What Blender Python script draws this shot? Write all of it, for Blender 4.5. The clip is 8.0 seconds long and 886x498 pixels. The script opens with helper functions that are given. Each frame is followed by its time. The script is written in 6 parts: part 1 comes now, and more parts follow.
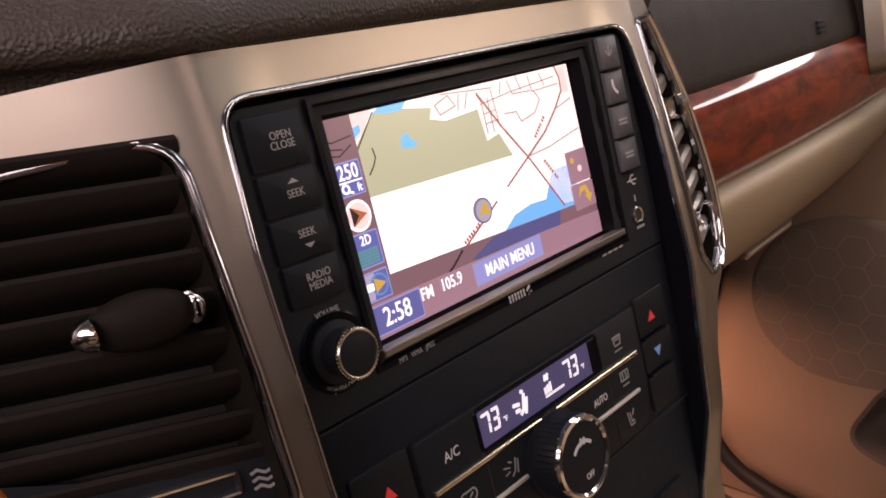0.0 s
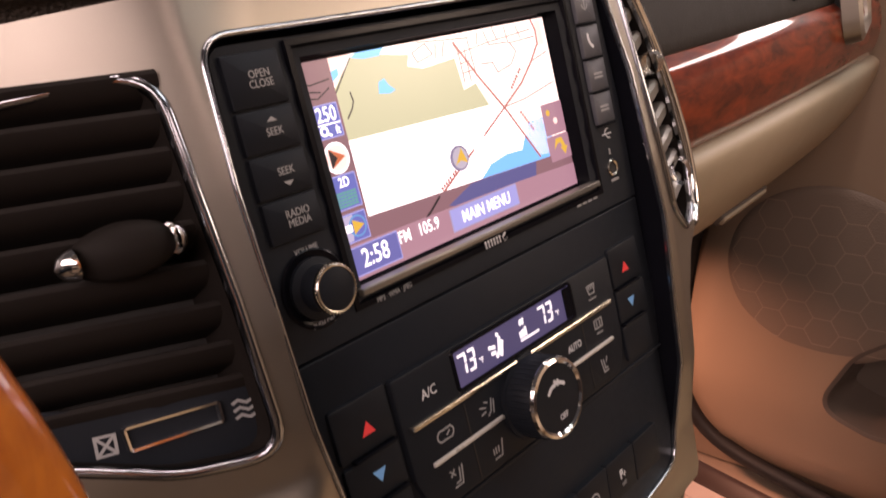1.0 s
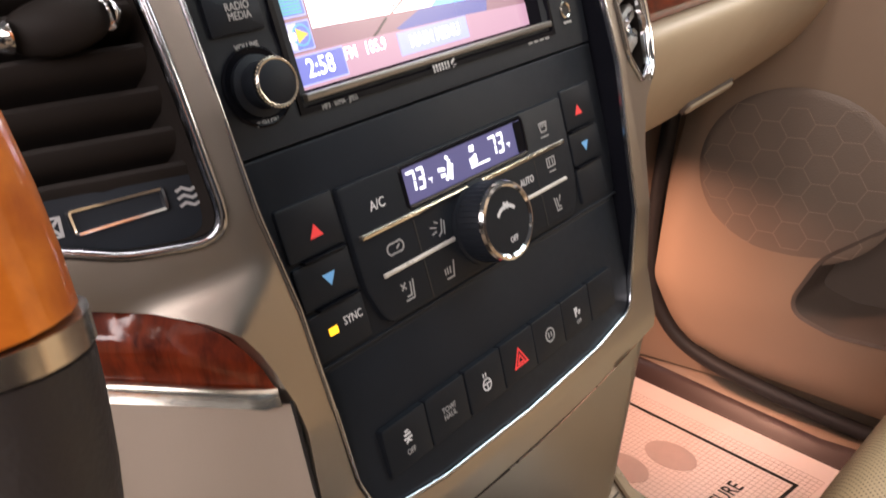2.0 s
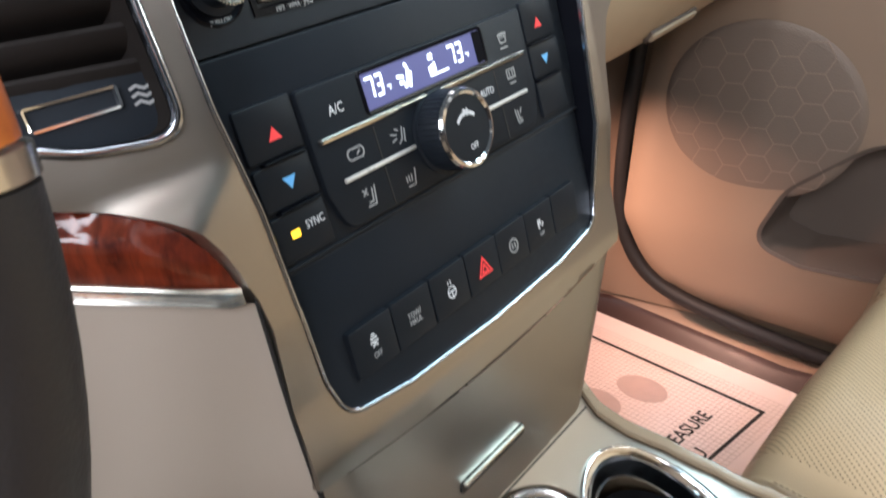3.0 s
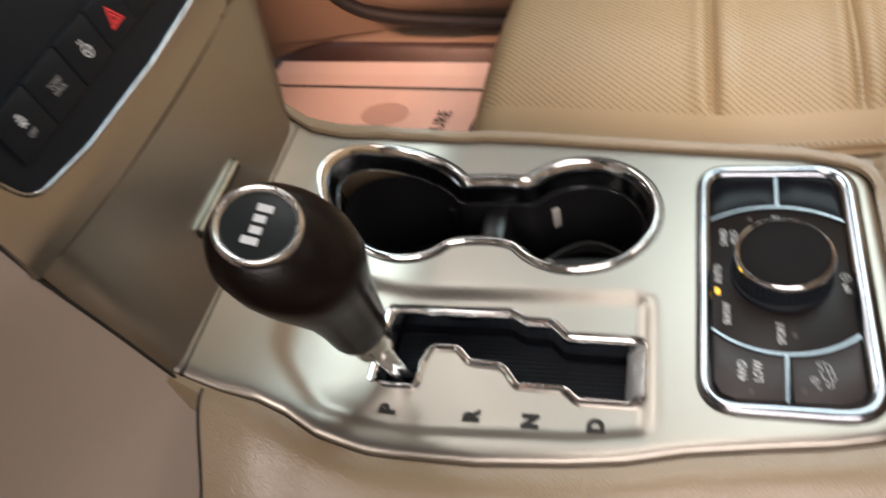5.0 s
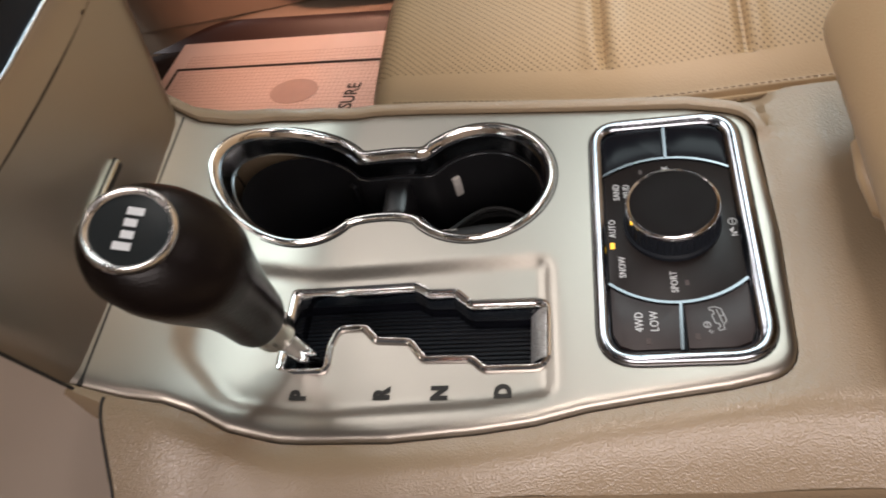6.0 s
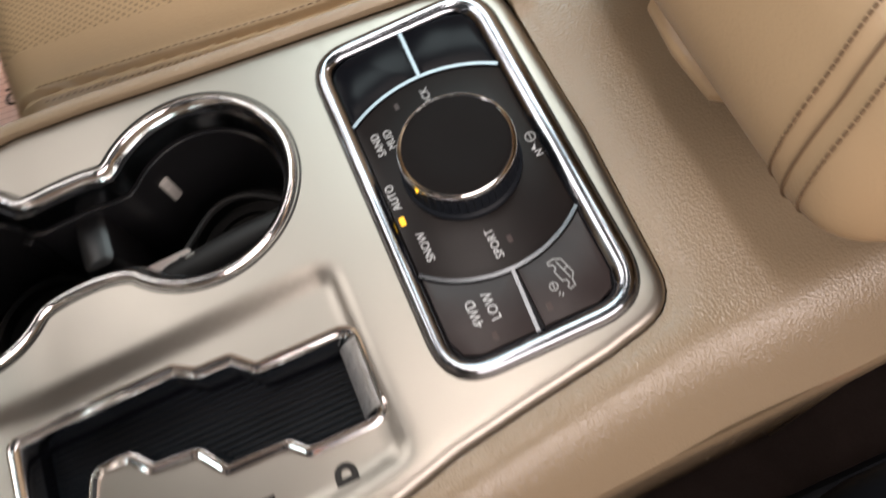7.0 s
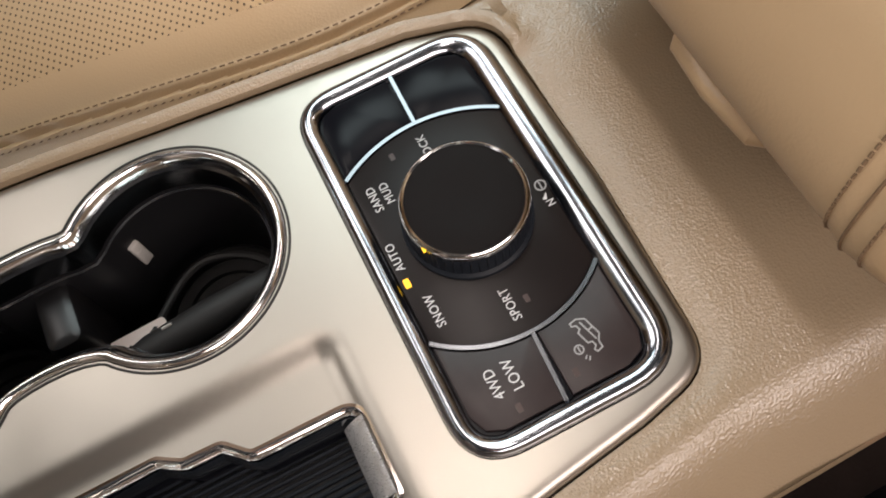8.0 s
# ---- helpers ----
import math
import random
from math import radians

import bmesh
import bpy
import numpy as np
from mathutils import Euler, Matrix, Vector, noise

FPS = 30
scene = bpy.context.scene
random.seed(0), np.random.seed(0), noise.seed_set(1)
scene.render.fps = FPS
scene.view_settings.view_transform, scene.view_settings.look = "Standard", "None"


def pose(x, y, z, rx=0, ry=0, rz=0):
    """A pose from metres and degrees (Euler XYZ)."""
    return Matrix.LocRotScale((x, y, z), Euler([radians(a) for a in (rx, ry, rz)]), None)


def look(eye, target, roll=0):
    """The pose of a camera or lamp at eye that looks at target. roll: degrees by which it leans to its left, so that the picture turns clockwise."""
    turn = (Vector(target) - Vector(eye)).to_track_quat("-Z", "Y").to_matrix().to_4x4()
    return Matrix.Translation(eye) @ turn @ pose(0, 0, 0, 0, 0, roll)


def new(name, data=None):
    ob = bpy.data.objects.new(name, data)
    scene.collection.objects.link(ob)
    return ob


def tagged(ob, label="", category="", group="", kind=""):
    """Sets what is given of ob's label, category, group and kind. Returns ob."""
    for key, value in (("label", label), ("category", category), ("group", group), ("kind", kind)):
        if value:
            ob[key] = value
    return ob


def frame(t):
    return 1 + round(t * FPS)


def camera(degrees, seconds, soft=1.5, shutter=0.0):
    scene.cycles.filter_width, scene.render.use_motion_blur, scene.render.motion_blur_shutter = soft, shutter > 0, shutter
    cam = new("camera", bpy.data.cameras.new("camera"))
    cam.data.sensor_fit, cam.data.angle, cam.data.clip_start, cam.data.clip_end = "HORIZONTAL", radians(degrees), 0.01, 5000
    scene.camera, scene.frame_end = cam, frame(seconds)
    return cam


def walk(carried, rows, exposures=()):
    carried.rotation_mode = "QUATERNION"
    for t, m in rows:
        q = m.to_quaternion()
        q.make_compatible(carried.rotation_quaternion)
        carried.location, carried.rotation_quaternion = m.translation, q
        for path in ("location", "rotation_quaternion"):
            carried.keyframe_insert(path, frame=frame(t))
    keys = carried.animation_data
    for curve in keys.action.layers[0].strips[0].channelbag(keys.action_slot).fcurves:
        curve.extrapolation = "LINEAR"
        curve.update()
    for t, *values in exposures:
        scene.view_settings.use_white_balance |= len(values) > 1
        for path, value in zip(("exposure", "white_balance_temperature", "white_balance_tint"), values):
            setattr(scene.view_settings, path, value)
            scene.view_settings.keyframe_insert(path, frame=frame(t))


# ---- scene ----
cam = camera(57.14, 8.0, soft=1.75, shutter=0.5)
PATH = [
    (0.0, -0.2339, -0.1854, 0.1601, 71.97, 5.58, -46.74),
    (0.5, -0.2347, -0.1888, 0.1591, 71.48, 5.06, -47.26),
    (0.8, -0.2383, -0.1922, 0.1514, 71.09, 4.98, -47.8),
    (1.0, -0.2411, -0.1935, 0.149, 70.52, 5.21, -47.91),
    (1.2, -0.2445, -0.1992, 0.1425, 70.15, 5.2, -48.15),
    (1.5, -0.2473, -0.2091, 0.1279, 68.79, 5.65, -48.89),
    (1.7, -0.2515, -0.213, 0.1137, 67.98, 5.84, -49.13),
    (2.8, -0.2525, -0.2203, 0.0901, 64.54, 6.01, -50.81),
    (3.0, -0.2588, -0.2255, 0.0833, 63.77, 6.51, -51.59),
    (3.2, -0.2680, -0.2345, 0.0800, 62.85, 7.2, -52.2),
    (3.5, -0.2815, -0.2426, 0.0703, 60.77, 8.31, -54.96),
    (4.0, -0.2905, -0.2565, 0.0608, 57.64, 10.69, -59.52),
    (4.2, -0.2915, -0.2612, 0.0650, 55.87, 11.67, -61.58),
    (4.5, -0.291, -0.2679, 0.0627, 53.31, 14.47, -65.58),
    (4.7, -0.2872, -0.2740, 0.0590, 50.06, 16.15, -70.06),
    (5.0, -0.275, -0.2756, 0.055, 43.05, 16.16, -78.18),
    (5.2, -0.276, -0.2811, 0.0576, 40.85, 16.48, -81.06),
    (6.3, -0.2512, -0.3039, 0.0416, 35.97, 16.41, -90.48),
    (6.5, -0.2199, -0.3067, 0.0214, 32.63, 15.22, -96.82),
    (6.7, -0.1895, -0.2985, -0.0007, 28.16, 13.2, -103.83),
    (7.0, -0.1385, -0.2959, -0.0055, 19.92, 13.04, -113.26),
    (7.2, -0.1159, -0.2850, -0.0070, 18.75, 12.1, -115.9),
    (7.5, -0.1067, -0.2785, -0.0159, 19.39, 11.9, -117.2),
    (8.0, -0.1055, -0.2811, -0.0225, 20.89, 10.56, -116.8),
]
EXPOSURES = [(0.0, -0.56, 6950, 29), (0.5, -0.46, 7050, 29), (1.0, -0.21, 7150, 30), (1.5, 0.20, 7000, 25), (2.8, 0.88, 5350, 3), (4.0, 0.68, 5600, 7), (5.0, 0.16, 6350, 11), (6.5, 0.06, 6400, 13), (8.0, 0.10, 6500, 13)]
walk(cam, [(t, pose(x, y, z, rx, ry, rz)) for t, x, y, z, rx, ry, rz in PATH], EXPOSURES)

# ---- light: unseen lamps set outside the car's windows and sunroof, and a courtesy lamp ----
world = bpy.data.worlds.new("showroom")
scene.world = world
world.use_nodes = True
world.node_tree.nodes["Background"].inputs["Color"].default_value = (1.0, 0.95, 0.92, 1)
world.node_tree.nodes["Background"].inputs["Strength"].default_value = 0.06


def area_lamp(name, eye, target, size_x, size_y, power, colour):
    lamp = bpy.data.lights.new(name, "AREA")
    lamp.shape, lamp.size, lamp.size_y, lamp.energy, lamp.color = "RECTANGLE", size_x, size_y, power, colour
    ob = new(name, lamp)
    ob.matrix_world = look(eye, target)
    return ob


# unseen ceiling strips above the sunroof, lamps added beyond windscreen and side windows
for sx, sy, watts in ((-0.22, -0.40, 15), (0.34, -0.50, 11)):
    area_lamp("ceiling_strip_lamp", (sx, sy, 2.5), (sx * 0.4, -0.4, -0.2), 0.22, 1.6, watts, (1.0, 0.90, 0.82))
area_lamp("unseen_outside_lamp", (-0.2, 2.3, 1.9), (0, 0, -0.2), 2.0, 0.6, 72, (0.94, 0.97, 1.0))
area_lamp("unseen_outside_lamp", (-1.9, -0.6, 1.05), (0, -0.05, -0.25), 2.2, 0.8, 47, (1.0, 0.88, 0.82))
area_lamp("unseen_outside_lamp", (1.80, -1.20, 2.0), (1.60, -1.10, 0.0), 1.4, 1.45, 46, (0.84, 1.0, 0.99))
# added to put highlights on the frame, stack, console top and wood
area_lamp("unseen_outside_lamp", (2.05, -2.25, 0.75), (0, 0.0, 0.05), 1.0, 0.35, 20, (1.0, 0.86, 0.66))
area_lamp("unseen_outside_lamp", (-0.1, -3.0, 1.40), (0, -0.3, -0.3), 1.2, 0.4, 17, (1.0, 0.82, 0.74))
area_lamp("unseen_outside_lamp", (1.45, 1.0, 2.0), (0, -0.2, -0.3), 1.5, 1.3, 32, (1.0, 0.96, 0.91))
area_lamp("unseen_outside_lamp", (2.6, -0.5, 0.9), (0.3, 0.05, 0.05), 0.9, 0.22, 8, (1.0, 0.95, 0.90))
foot = area_lamp("courtesy_lamp", (0.50, 0.40, -0.20), (0.76, 0.18, -0.56), 0.06, 0.04, 0.53, (1.0, 0.52, 0.34))
foot.data.spread = radians(75)

# ---- materials ----


def mat(name, base, rough=0.5, metal=0.0, vary=0.06, vscale=9.0, bump=0.0, bscale=300.0, coat=0.0, emit=None, power=1.0, spec=0.5, rvary=0.08, voronoi=False):
    m = bpy.data.materials.new(name)
    m.use_nodes = True
    nt = m.node_tree
    p = nt.nodes["Principled BSDF"]
    link = nt.links.new
    p.inputs["Roughness"].default_value, p.inputs["Metallic"].default_value = rough, metal
    p.inputs["Coat Weight"].default_value, p.inputs["Coat Roughness"].default_value = coat, 0.06
    p.inputs["Specular IOR Level"].default_value = spec
    co = nt.nodes.new("ShaderNodeTexCoord")
    if emit:
        p.inputs["Base Color"].default_value = (*base, 1)
        p.inputs["Emission Color"].default_value, p.inputs["Emission Strength"].default_value = (*emit, 1), power
        return m
    n1 = nt.nodes.new("ShaderNodeTexNoise")
    n1.inputs["Scale"].default_value, n1.inputs["Detail"].default_value = vscale, 5
    link(co.outputs["Object"], n1.inputs["Vector"])
    ramp = nt.nodes.new("ShaderNodeMix")
    ramp.data_type = "RGBA"
    ramp.inputs["A"].default_value = (*[c * (1 - vary) for c in base], 1)
    ramp.inputs["B"].default_value = (*[min(1, c * (1 + vary)) for c in base], 1)
    link(n1.outputs["Fac"], ramp.inputs["Factor"])
    link(ramp.outputs["Result"], p.inputs["Base Color"])
    mr = nt.nodes.new("ShaderNodeMapRange")
    mr.inputs["To Min"].default_value, mr.inputs["To Max"].default_value = max(0.02, rough - rvary), rough + rvary
    n2 = nt.nodes.new("ShaderNodeTexNoise")
    n2.inputs["Scale"].default_value, n2.inputs["Detail"].default_value = vscale * 7, 3
    link(co.outputs["Object"], n2.inputs["Vector"])
    link(n2.outputs["Fac"], mr.inputs["Value"])
    link(mr.outputs["Result"], p.inputs["Roughness"])
    if bump:
        if voronoi:
            b = nt.nodes.new("ShaderNodeTexVoronoi")
            b.feature = "SMOOTH_F1"
            b.inputs["Smoothness"].default_value = 0.6
            out = b.outputs["Distance"]
            if voronoi == "edge":
                b.feature = "DISTANCE_TO_EDGE"
                edge = nt.nodes.new("ShaderNodeMapRange")
                edge.interpolation_type = "SMOOTHSTEP"
                edge.inputs["From Max"].default_value = 0.62
                link(out, edge.inputs["Value"])
                out = edge.outputs["Result"]
        else:
            b = nt.nodes.new("ShaderNodeTexNoise")
            b.inputs["Detail"].default_value = 2
            out = b.outputs["Fac"]
        b.inputs["Scale"].default_value = bscale
        link(co.outputs["Object"], b.inputs["Vector"])
        bn = nt.nodes.new("ShaderNodeBump")
        bn.inputs["Strength"].default_value, bn.inputs["Distance"].default_value = bump, 0.0006
        link(out, bn.inputs["Height"])
        link(bn.outputs["Normal"], p.inputs["Normal"])
    return m


def wood_mat(name, dark, light, glossy=0.12, scale=(14, 40, 40)):
    m = bpy.data.materials.new(name)
    m.use_nodes = True
    nt = m.node_tree
    p = nt.nodes["Principled BSDF"]
    link = nt.links.new
    co = nt.nodes.new("ShaderNodeTexCoord")
    mp = nt.nodes.new("ShaderNodeMapping")
    mp.inputs["Scale"].default_value = scale
    link(co.outputs["Object"], mp.inputs["Vector"])
    n = nt.nodes.new("ShaderNodeTexNoise")
    n.inputs["Scale"].default_value, n.inputs["Detail"].default_value, n.inputs["Distortion"].default_value = 1.6, 8, 1.3
    link(mp.outputs["Vector"], n.inputs["Vector"])
    n2 = nt.nodes.new("ShaderNodeTexNoise")
    n2.inputs["Scale"].default_value, n2.inputs["Detail"].default_value = 9, 6
    link(mp.outputs["Vector"], n2.inputs["Vector"])
    add = nt.nodes.new("ShaderNodeMath")
    add.operation = "MULTIPLY_ADD"
    add.inputs[1].default_value = 0.25
    link(n2.outputs["Fac"], add.inputs[0])
    link(n.outputs["Fac"], add.inputs[2])
    r = nt.nodes.new("ShaderNodeValToRGB")
    r.color_ramp.elements[0].position, r.color_ramp.elements[0].color = 0.36, (*dark, 1)
    r.color_ramp.elements[1].position, r.color_ramp.elements[1].color = 0.90, (*light, 1)
    link(add.outputs[0], r.inputs["Fac"])
    link(r.outputs["Color"], p.inputs["Base Color"])
    p.inputs["Roughness"].default_value, p.inputs["Specular IOR Level"].default_value = 0.4, 0.12
    p.inputs["Coat Weight"].default_value, p.inputs["Coat Roughness"].default_value = 1.0, glossy
    return m


def perforated_mat(name, base, pitch=0.0034):
    """Leather with a staggered lattice of small punched holes."""
    m = mat(name, base, 0.45, 0, 0.05, 14, 0.25, 900)
    nt = m.node_tree
    p = nt.nodes["Principled BSDF"]
    link = nt.links.new
    co = nt.nodes.new("ShaderNodeTexCoord")
    sep = nt.nodes.new("ShaderNodeSeparateXYZ")
    link(co.outputs["Object"], sep.inputs[0])

    def math_node(op, a, b=None):
        k = nt.nodes.new("ShaderNodeMath")
        k.operation = op
        for i, v in enumerate((a, b)):
            if v is None:
                continue
            if isinstance(v, (int, float)):
                k.inputs[i].default_value = v
            else:
                link(v, k.inputs[i])
        return k.outputs[0]
    a = math_node("MULTIPLY", math_node("ADD", sep.outputs[0], sep.outputs[1]), 0.7071 / pitch)
    b = math_node("MULTIPLY", math_node("SUBTRACT", sep.outputs[0], sep.outputs[1]), 0.7071 / pitch)
    fa = math_node("SUBTRACT", math_node("FRACT", a), 0.5)
    fb = math_node("SUBTRACT", math_node("FRACT", b), 0.5)
    d = math_node("SQRT", math_node("ADD", math_node("MULTIPLY", fa, fa), math_node("MULTIPLY", fb, fb)))
    hole = math_node("LESS_THAN", d, 0.19)
    mix = nt.nodes.new("ShaderNodeMix")
    mix.data_type = "RGBA"
    old = p.inputs["Base Color"].links[0].from_socket
    link(old, mix.inputs["A"])
    mix.inputs["B"].default_value = (0.085, 0.052, 0.028, 1)
    link(hole, mix.inputs["Factor"])
    link(mix.outputs["Result"], p.inputs["Base Color"])
    return m


SILVER = mat("champagne_silver_paint", (0.40, 0.367, 0.322), 0.37, 1.0, 0.03, 6, 0.04, 1500, rvary=0.03)
SILVER_SIDE = mat("grey_beige_satin_plastic", (0.50, 0.43, 0.36), 0.5, 0.0, 0.04, 5, 0.05, 1200)
DARKCHROME = mat("dark_chrome", (0.38, 0.40, 0.44), 0.15, 1.0, 0.02, 20, rvary=0.04)
# Chrome dimmed in its base colour: selector arcs, and the cup band's dark reflections.
ARCCHROME = mat("dimmed_chrome", (0.15, 0.158, 0.17), 0.20, 1.0, 0.02, 20, rvary=0.04)
CHROME = mat("chrome", (0.84, 0.84, 0.84), 0.11, 1.0, 0.02, 20, rvary=0.04)
SCUFFED = mat("scuffed_chrome", (0.72, 0.72, 0.72), 0.30, 0.75, 0.25, 260, 0.6, 420, rvary=0.15)
SATIN = mat("satin_metal", (0.70, 0.67, 0.60), 0.22, 1.0, 0.03, 20)
BLACK = mat("soft_black_plastic", (0.0135, 0.0168, 0.0225), 0.48, 0, 0.2, 30, 0.08, 1800, spec=0.15)
BLACK2 = mat("black_button_plastic", (0.0128, 0.0158, 0.0210), 0.44, 0, 0.2, 40, 0.05, 2200, spec=0.15)
GLOSSBLACK = mat("gloss_black_plastic", (0.005, 0.0055, 0.008), 0.22, 0, 0.2, 30, spec=0.08, rvary=0.03)
SLATE = mat("slate_grey_button", (0.09, 0.095, 0.11), 0.4, 0, 0.1, 30)
# Lower keys' brown mixes dust with warm reflected light, put into the base colour.
KEYBROWN = mat("dust_and_sheen_key", (0.029, 0.0200, 0.0195), 0.40, 0, 0.28, 130, 0.05, 1500, spec=0.34)
BROWNBLACK = mat("dark_brown_button", (0.0095, 0.0065, 0.0062), 0.34, 0, 0.15, 60, 0.05, 1500, spec=0.22)
LOUVER = mat("black_louver_plastic", (0.0155, 0.0130, 0.0118), 0.55, 0, 0.15, 30, spec=0.09)
DARK = mat("unlit_cavity", (0.016, 0.015, 0.014), 0.7, 0, 0.2, 20)
WELL = mat("black_cup_plastic", (0.008, 0.008, 0.009), 0.35, 0, 0.2, 30)
PAD = mat("dark_brown_grained_vinyl", (0.040, 0.032, 0.026), 0.46, 0, 0.12, 12, 0.9, 760, voronoi=True)
PAD_SMOOTH = mat("dark_brown_smooth_vinyl", (0.024, 0.020, 0.0175), 0.5, 0, 0.1, 10, 0.25, 900, voronoi=True, spec=0.25)
BEIGE = mat("beige_grained_vinyl", (0.295, 0.222, 0.143), 0.26, 0, 0.05, 8, 0.36, 1000, voronoi=True, rvary=0.03, spec=0.7)
BEIGE_LIGHT = mat("light_beige_plastic", (0.43, 0.34, 0.235), 0.5, 0, 0.05, 6, 0.2, 900)
DOORTAN = mat("tan_door_plastic", (0.265, 0.188, 0.130), 0.5, 0, 0.06, 5, 0.2, 700)
GRILLE = mat("tan_speaker_grille", (0.185, 0.14, 0.107), 0.6, 0, 0.06, 8, 0.6, 520, voronoi=True)
# Recess tan: a lining colour darkened further for the shade inside.
POCKET = mat("shade_dark_tan_lining", (0.11, 0.083, 0.066), 0.55, 0, 0.06, 6, 0.2, 700)
LEATHER = mat("beige_leather", (0.49, 0.345, 0.20), 0.38, 0, 0.06, 10, 0.2, 800, voronoi=True)
PERF = perforated_mat("perforated_beige_leather", (0.49, 0.345, 0.195))
THREAD = mat("tan_thread", (0.19, 0.12, 0.065), 0.7, 0, 0.1, 100)
DARKLEATHER = mat("dark_brown_leather", (0.0075, 0.0050, 0.0045), 0.30, 0, 0.08, 20, 0.15, 900, voronoi=True, rvary=0.02, spec=0.17)
WOOD = wood_mat("burl_wood_veneer", (0.045, 0.005, 0.002), (0.33, 0.045, 0.010), 0.05)
WOOD_INLAY = wood_mat("streaked_wood_veneer", (0.035, 0.004, 0.002), (0.26, 0.038, 0.010), 0.06, (70, 90, 12))
WOODRIM = wood_mat("orange_burl_rim", (0.30, 0.05, 0.006), (0.74, 0.21, 0.022), 0.08, (30, 30, 16))
PAPER = mat("floor_mat_paper", (0.86, 0.74, 0.69), 0.7, 0, 0.04, 14, 0.1, 400)
INK = mat("black_ink", (0.02, 0.018, 0.016), 0.7, 0, 0.1, 50)
GREYINK = mat("pale_grey_ink", (0.55, 0.43, 0.39), 0.7, 0, 0.1, 50)
CARPET = mat("dark_brown_carpet", (0.030, 0.020, 0.017), 0.95, 0, 0.3, 60, 0.9, 600)
SILL = mat("dark_brown_sill_plastic", (0.045, 0.022, 0.018), 0.45, 0, 0.1, 20, 0.2, 500)
RUBBER = mat("black_rubber", (0.010, 0.009, 0.009), 0.6, 0, 0.1, 20)
# Prints glow faintly to read brighter; none is a lamp.
PRINT = mat("white_glow_print", (0.62, 0.62, 0.62), 0.5, emit=(0.75, 0.75, 0.78), power=0.10)
WHEELSKIN = mat("grey_brown_wheel_leather", (0.019, 0.0145, 0.0135), 0.5, 0, 0.1, 20, 0.15, 900, voronoi=True)
# These three prints carry a little glow too.
DIMPRINT = mat("grey_glow_print", (0.32, 0.32, 0.32), 0.5, emit=(0.5, 0.5, 0.5), power=0.05)
REDPRINT = mat("red_glow_print", (0.55, 0.03, 0.03), 0.5, emit=(0.8, 0.05, 0.05), power=0.35)
BLUEPRINT = mat("blue_glow_print", (0.12, 0.30, 0.50), 0.5, emit=(0.15, 0.4, 0.75), power=0.25)
LED = mat("amber_lamp", (0.8, 0.5, 0.02), 0.3, emit=(1.0, 0.52, 0.015), power=1.2)
LCD = mat("lcd_backlight", (0.05, 0.05, 0.1), 0.3, emit=(0.055, 0.052, 0.13), power=1.0)
LCDTEXT = mat("lcd_white", (0.5, 0.5, 0.5), 0.3, emit=(0.95, 0.95, 1.0), power=1.3)
BUCKLERED = mat("red_buckle_button", (0.55, 0.02, 0.02), 0.35, 0, 0.05, 20)
TAB = mat("clear_plastic_tab", (0.45, 0.43, 0.40), 0.25, 0, 0.1, 40)
HEADLINER = mat("light_grey_headliner", (0.52, 0.49, 0.45), 0.9, 0, 0.05, 6)

# ---- shapes ----
SN = math.hypot(1, 0.20)
STACK = Matrix(((1, 0, 0, 0), (0, 0.20 / SN, -1 / SN, 0), (0, 1 / SN, 0.20 / SN, 0), (0, 0, 0, 1)))
CS = math.tan(radians(5))
CN = math.hypot(1, CS)
DECK = Matrix(((1, 0, 0, 0), (0, 1 / CN, -CS / CN, 0), (0, CS / CN, 1 / CN, -0.2879), (0, 0, 0, 1)))
MM = 0.001
IDENT = Matrix.Identity(4)


def finish(name, bm, material, smooth=True, angle=40):
    bmesh.ops.remove_doubles(bm, verts=bm.verts, dist=1e-6)
    bmesh.ops.recalc_face_normals(bm, faces=bm.faces)
    me = bpy.data.meshes.new(name)
    if smooth:
        for f in bm.faces:
            f.smooth = True
        lim = radians(angle)
        for e in bm.edges:
            if len(e.link_faces) == 2 and e.calc_face_angle(0) > lim:
                e.smooth = False
    bm.to_mesh(me)
    bm.free()
    me.materials.append(material)
    return me


def thing(name, label, category, m=IDENT, bm=None, material=None, group="", kind="", angle=40):
    ob = new(name, finish(name, bm, material, True, angle) if bm else None)
    ob.matrix_world = m
    return tagged(ob, label, category, group, kind)


def part(name, bm, material, parent, label="", at=None, angle=40):
    ob = new(name, finish(name, bm, material, True, angle))
    ob.parent = parent
    if at is not None:
        ob.matrix_basis = at
    return tagged(ob, label) if label else ob


def spline(prof, t):
    """A smooth curve through a run of points, t from 0 to 1."""
    k = t * (len(prof) - 1)
    i = min(int(k), len(prof) - 2)
    f = k - i
    p0, p1, p2, p3 = (Vector(prof[max(0, min(len(prof) - 1, i + d))]) for d in (-1, 0, 1, 2))
    return 0.5 * ((2 * p1) + (p2 - p0) * f + (2 * p0 - 5 * p1 + 4 * p2 - p3) * f * f + (3 * p1 - p0 - 3 * p2 + p3) * f ** 3)


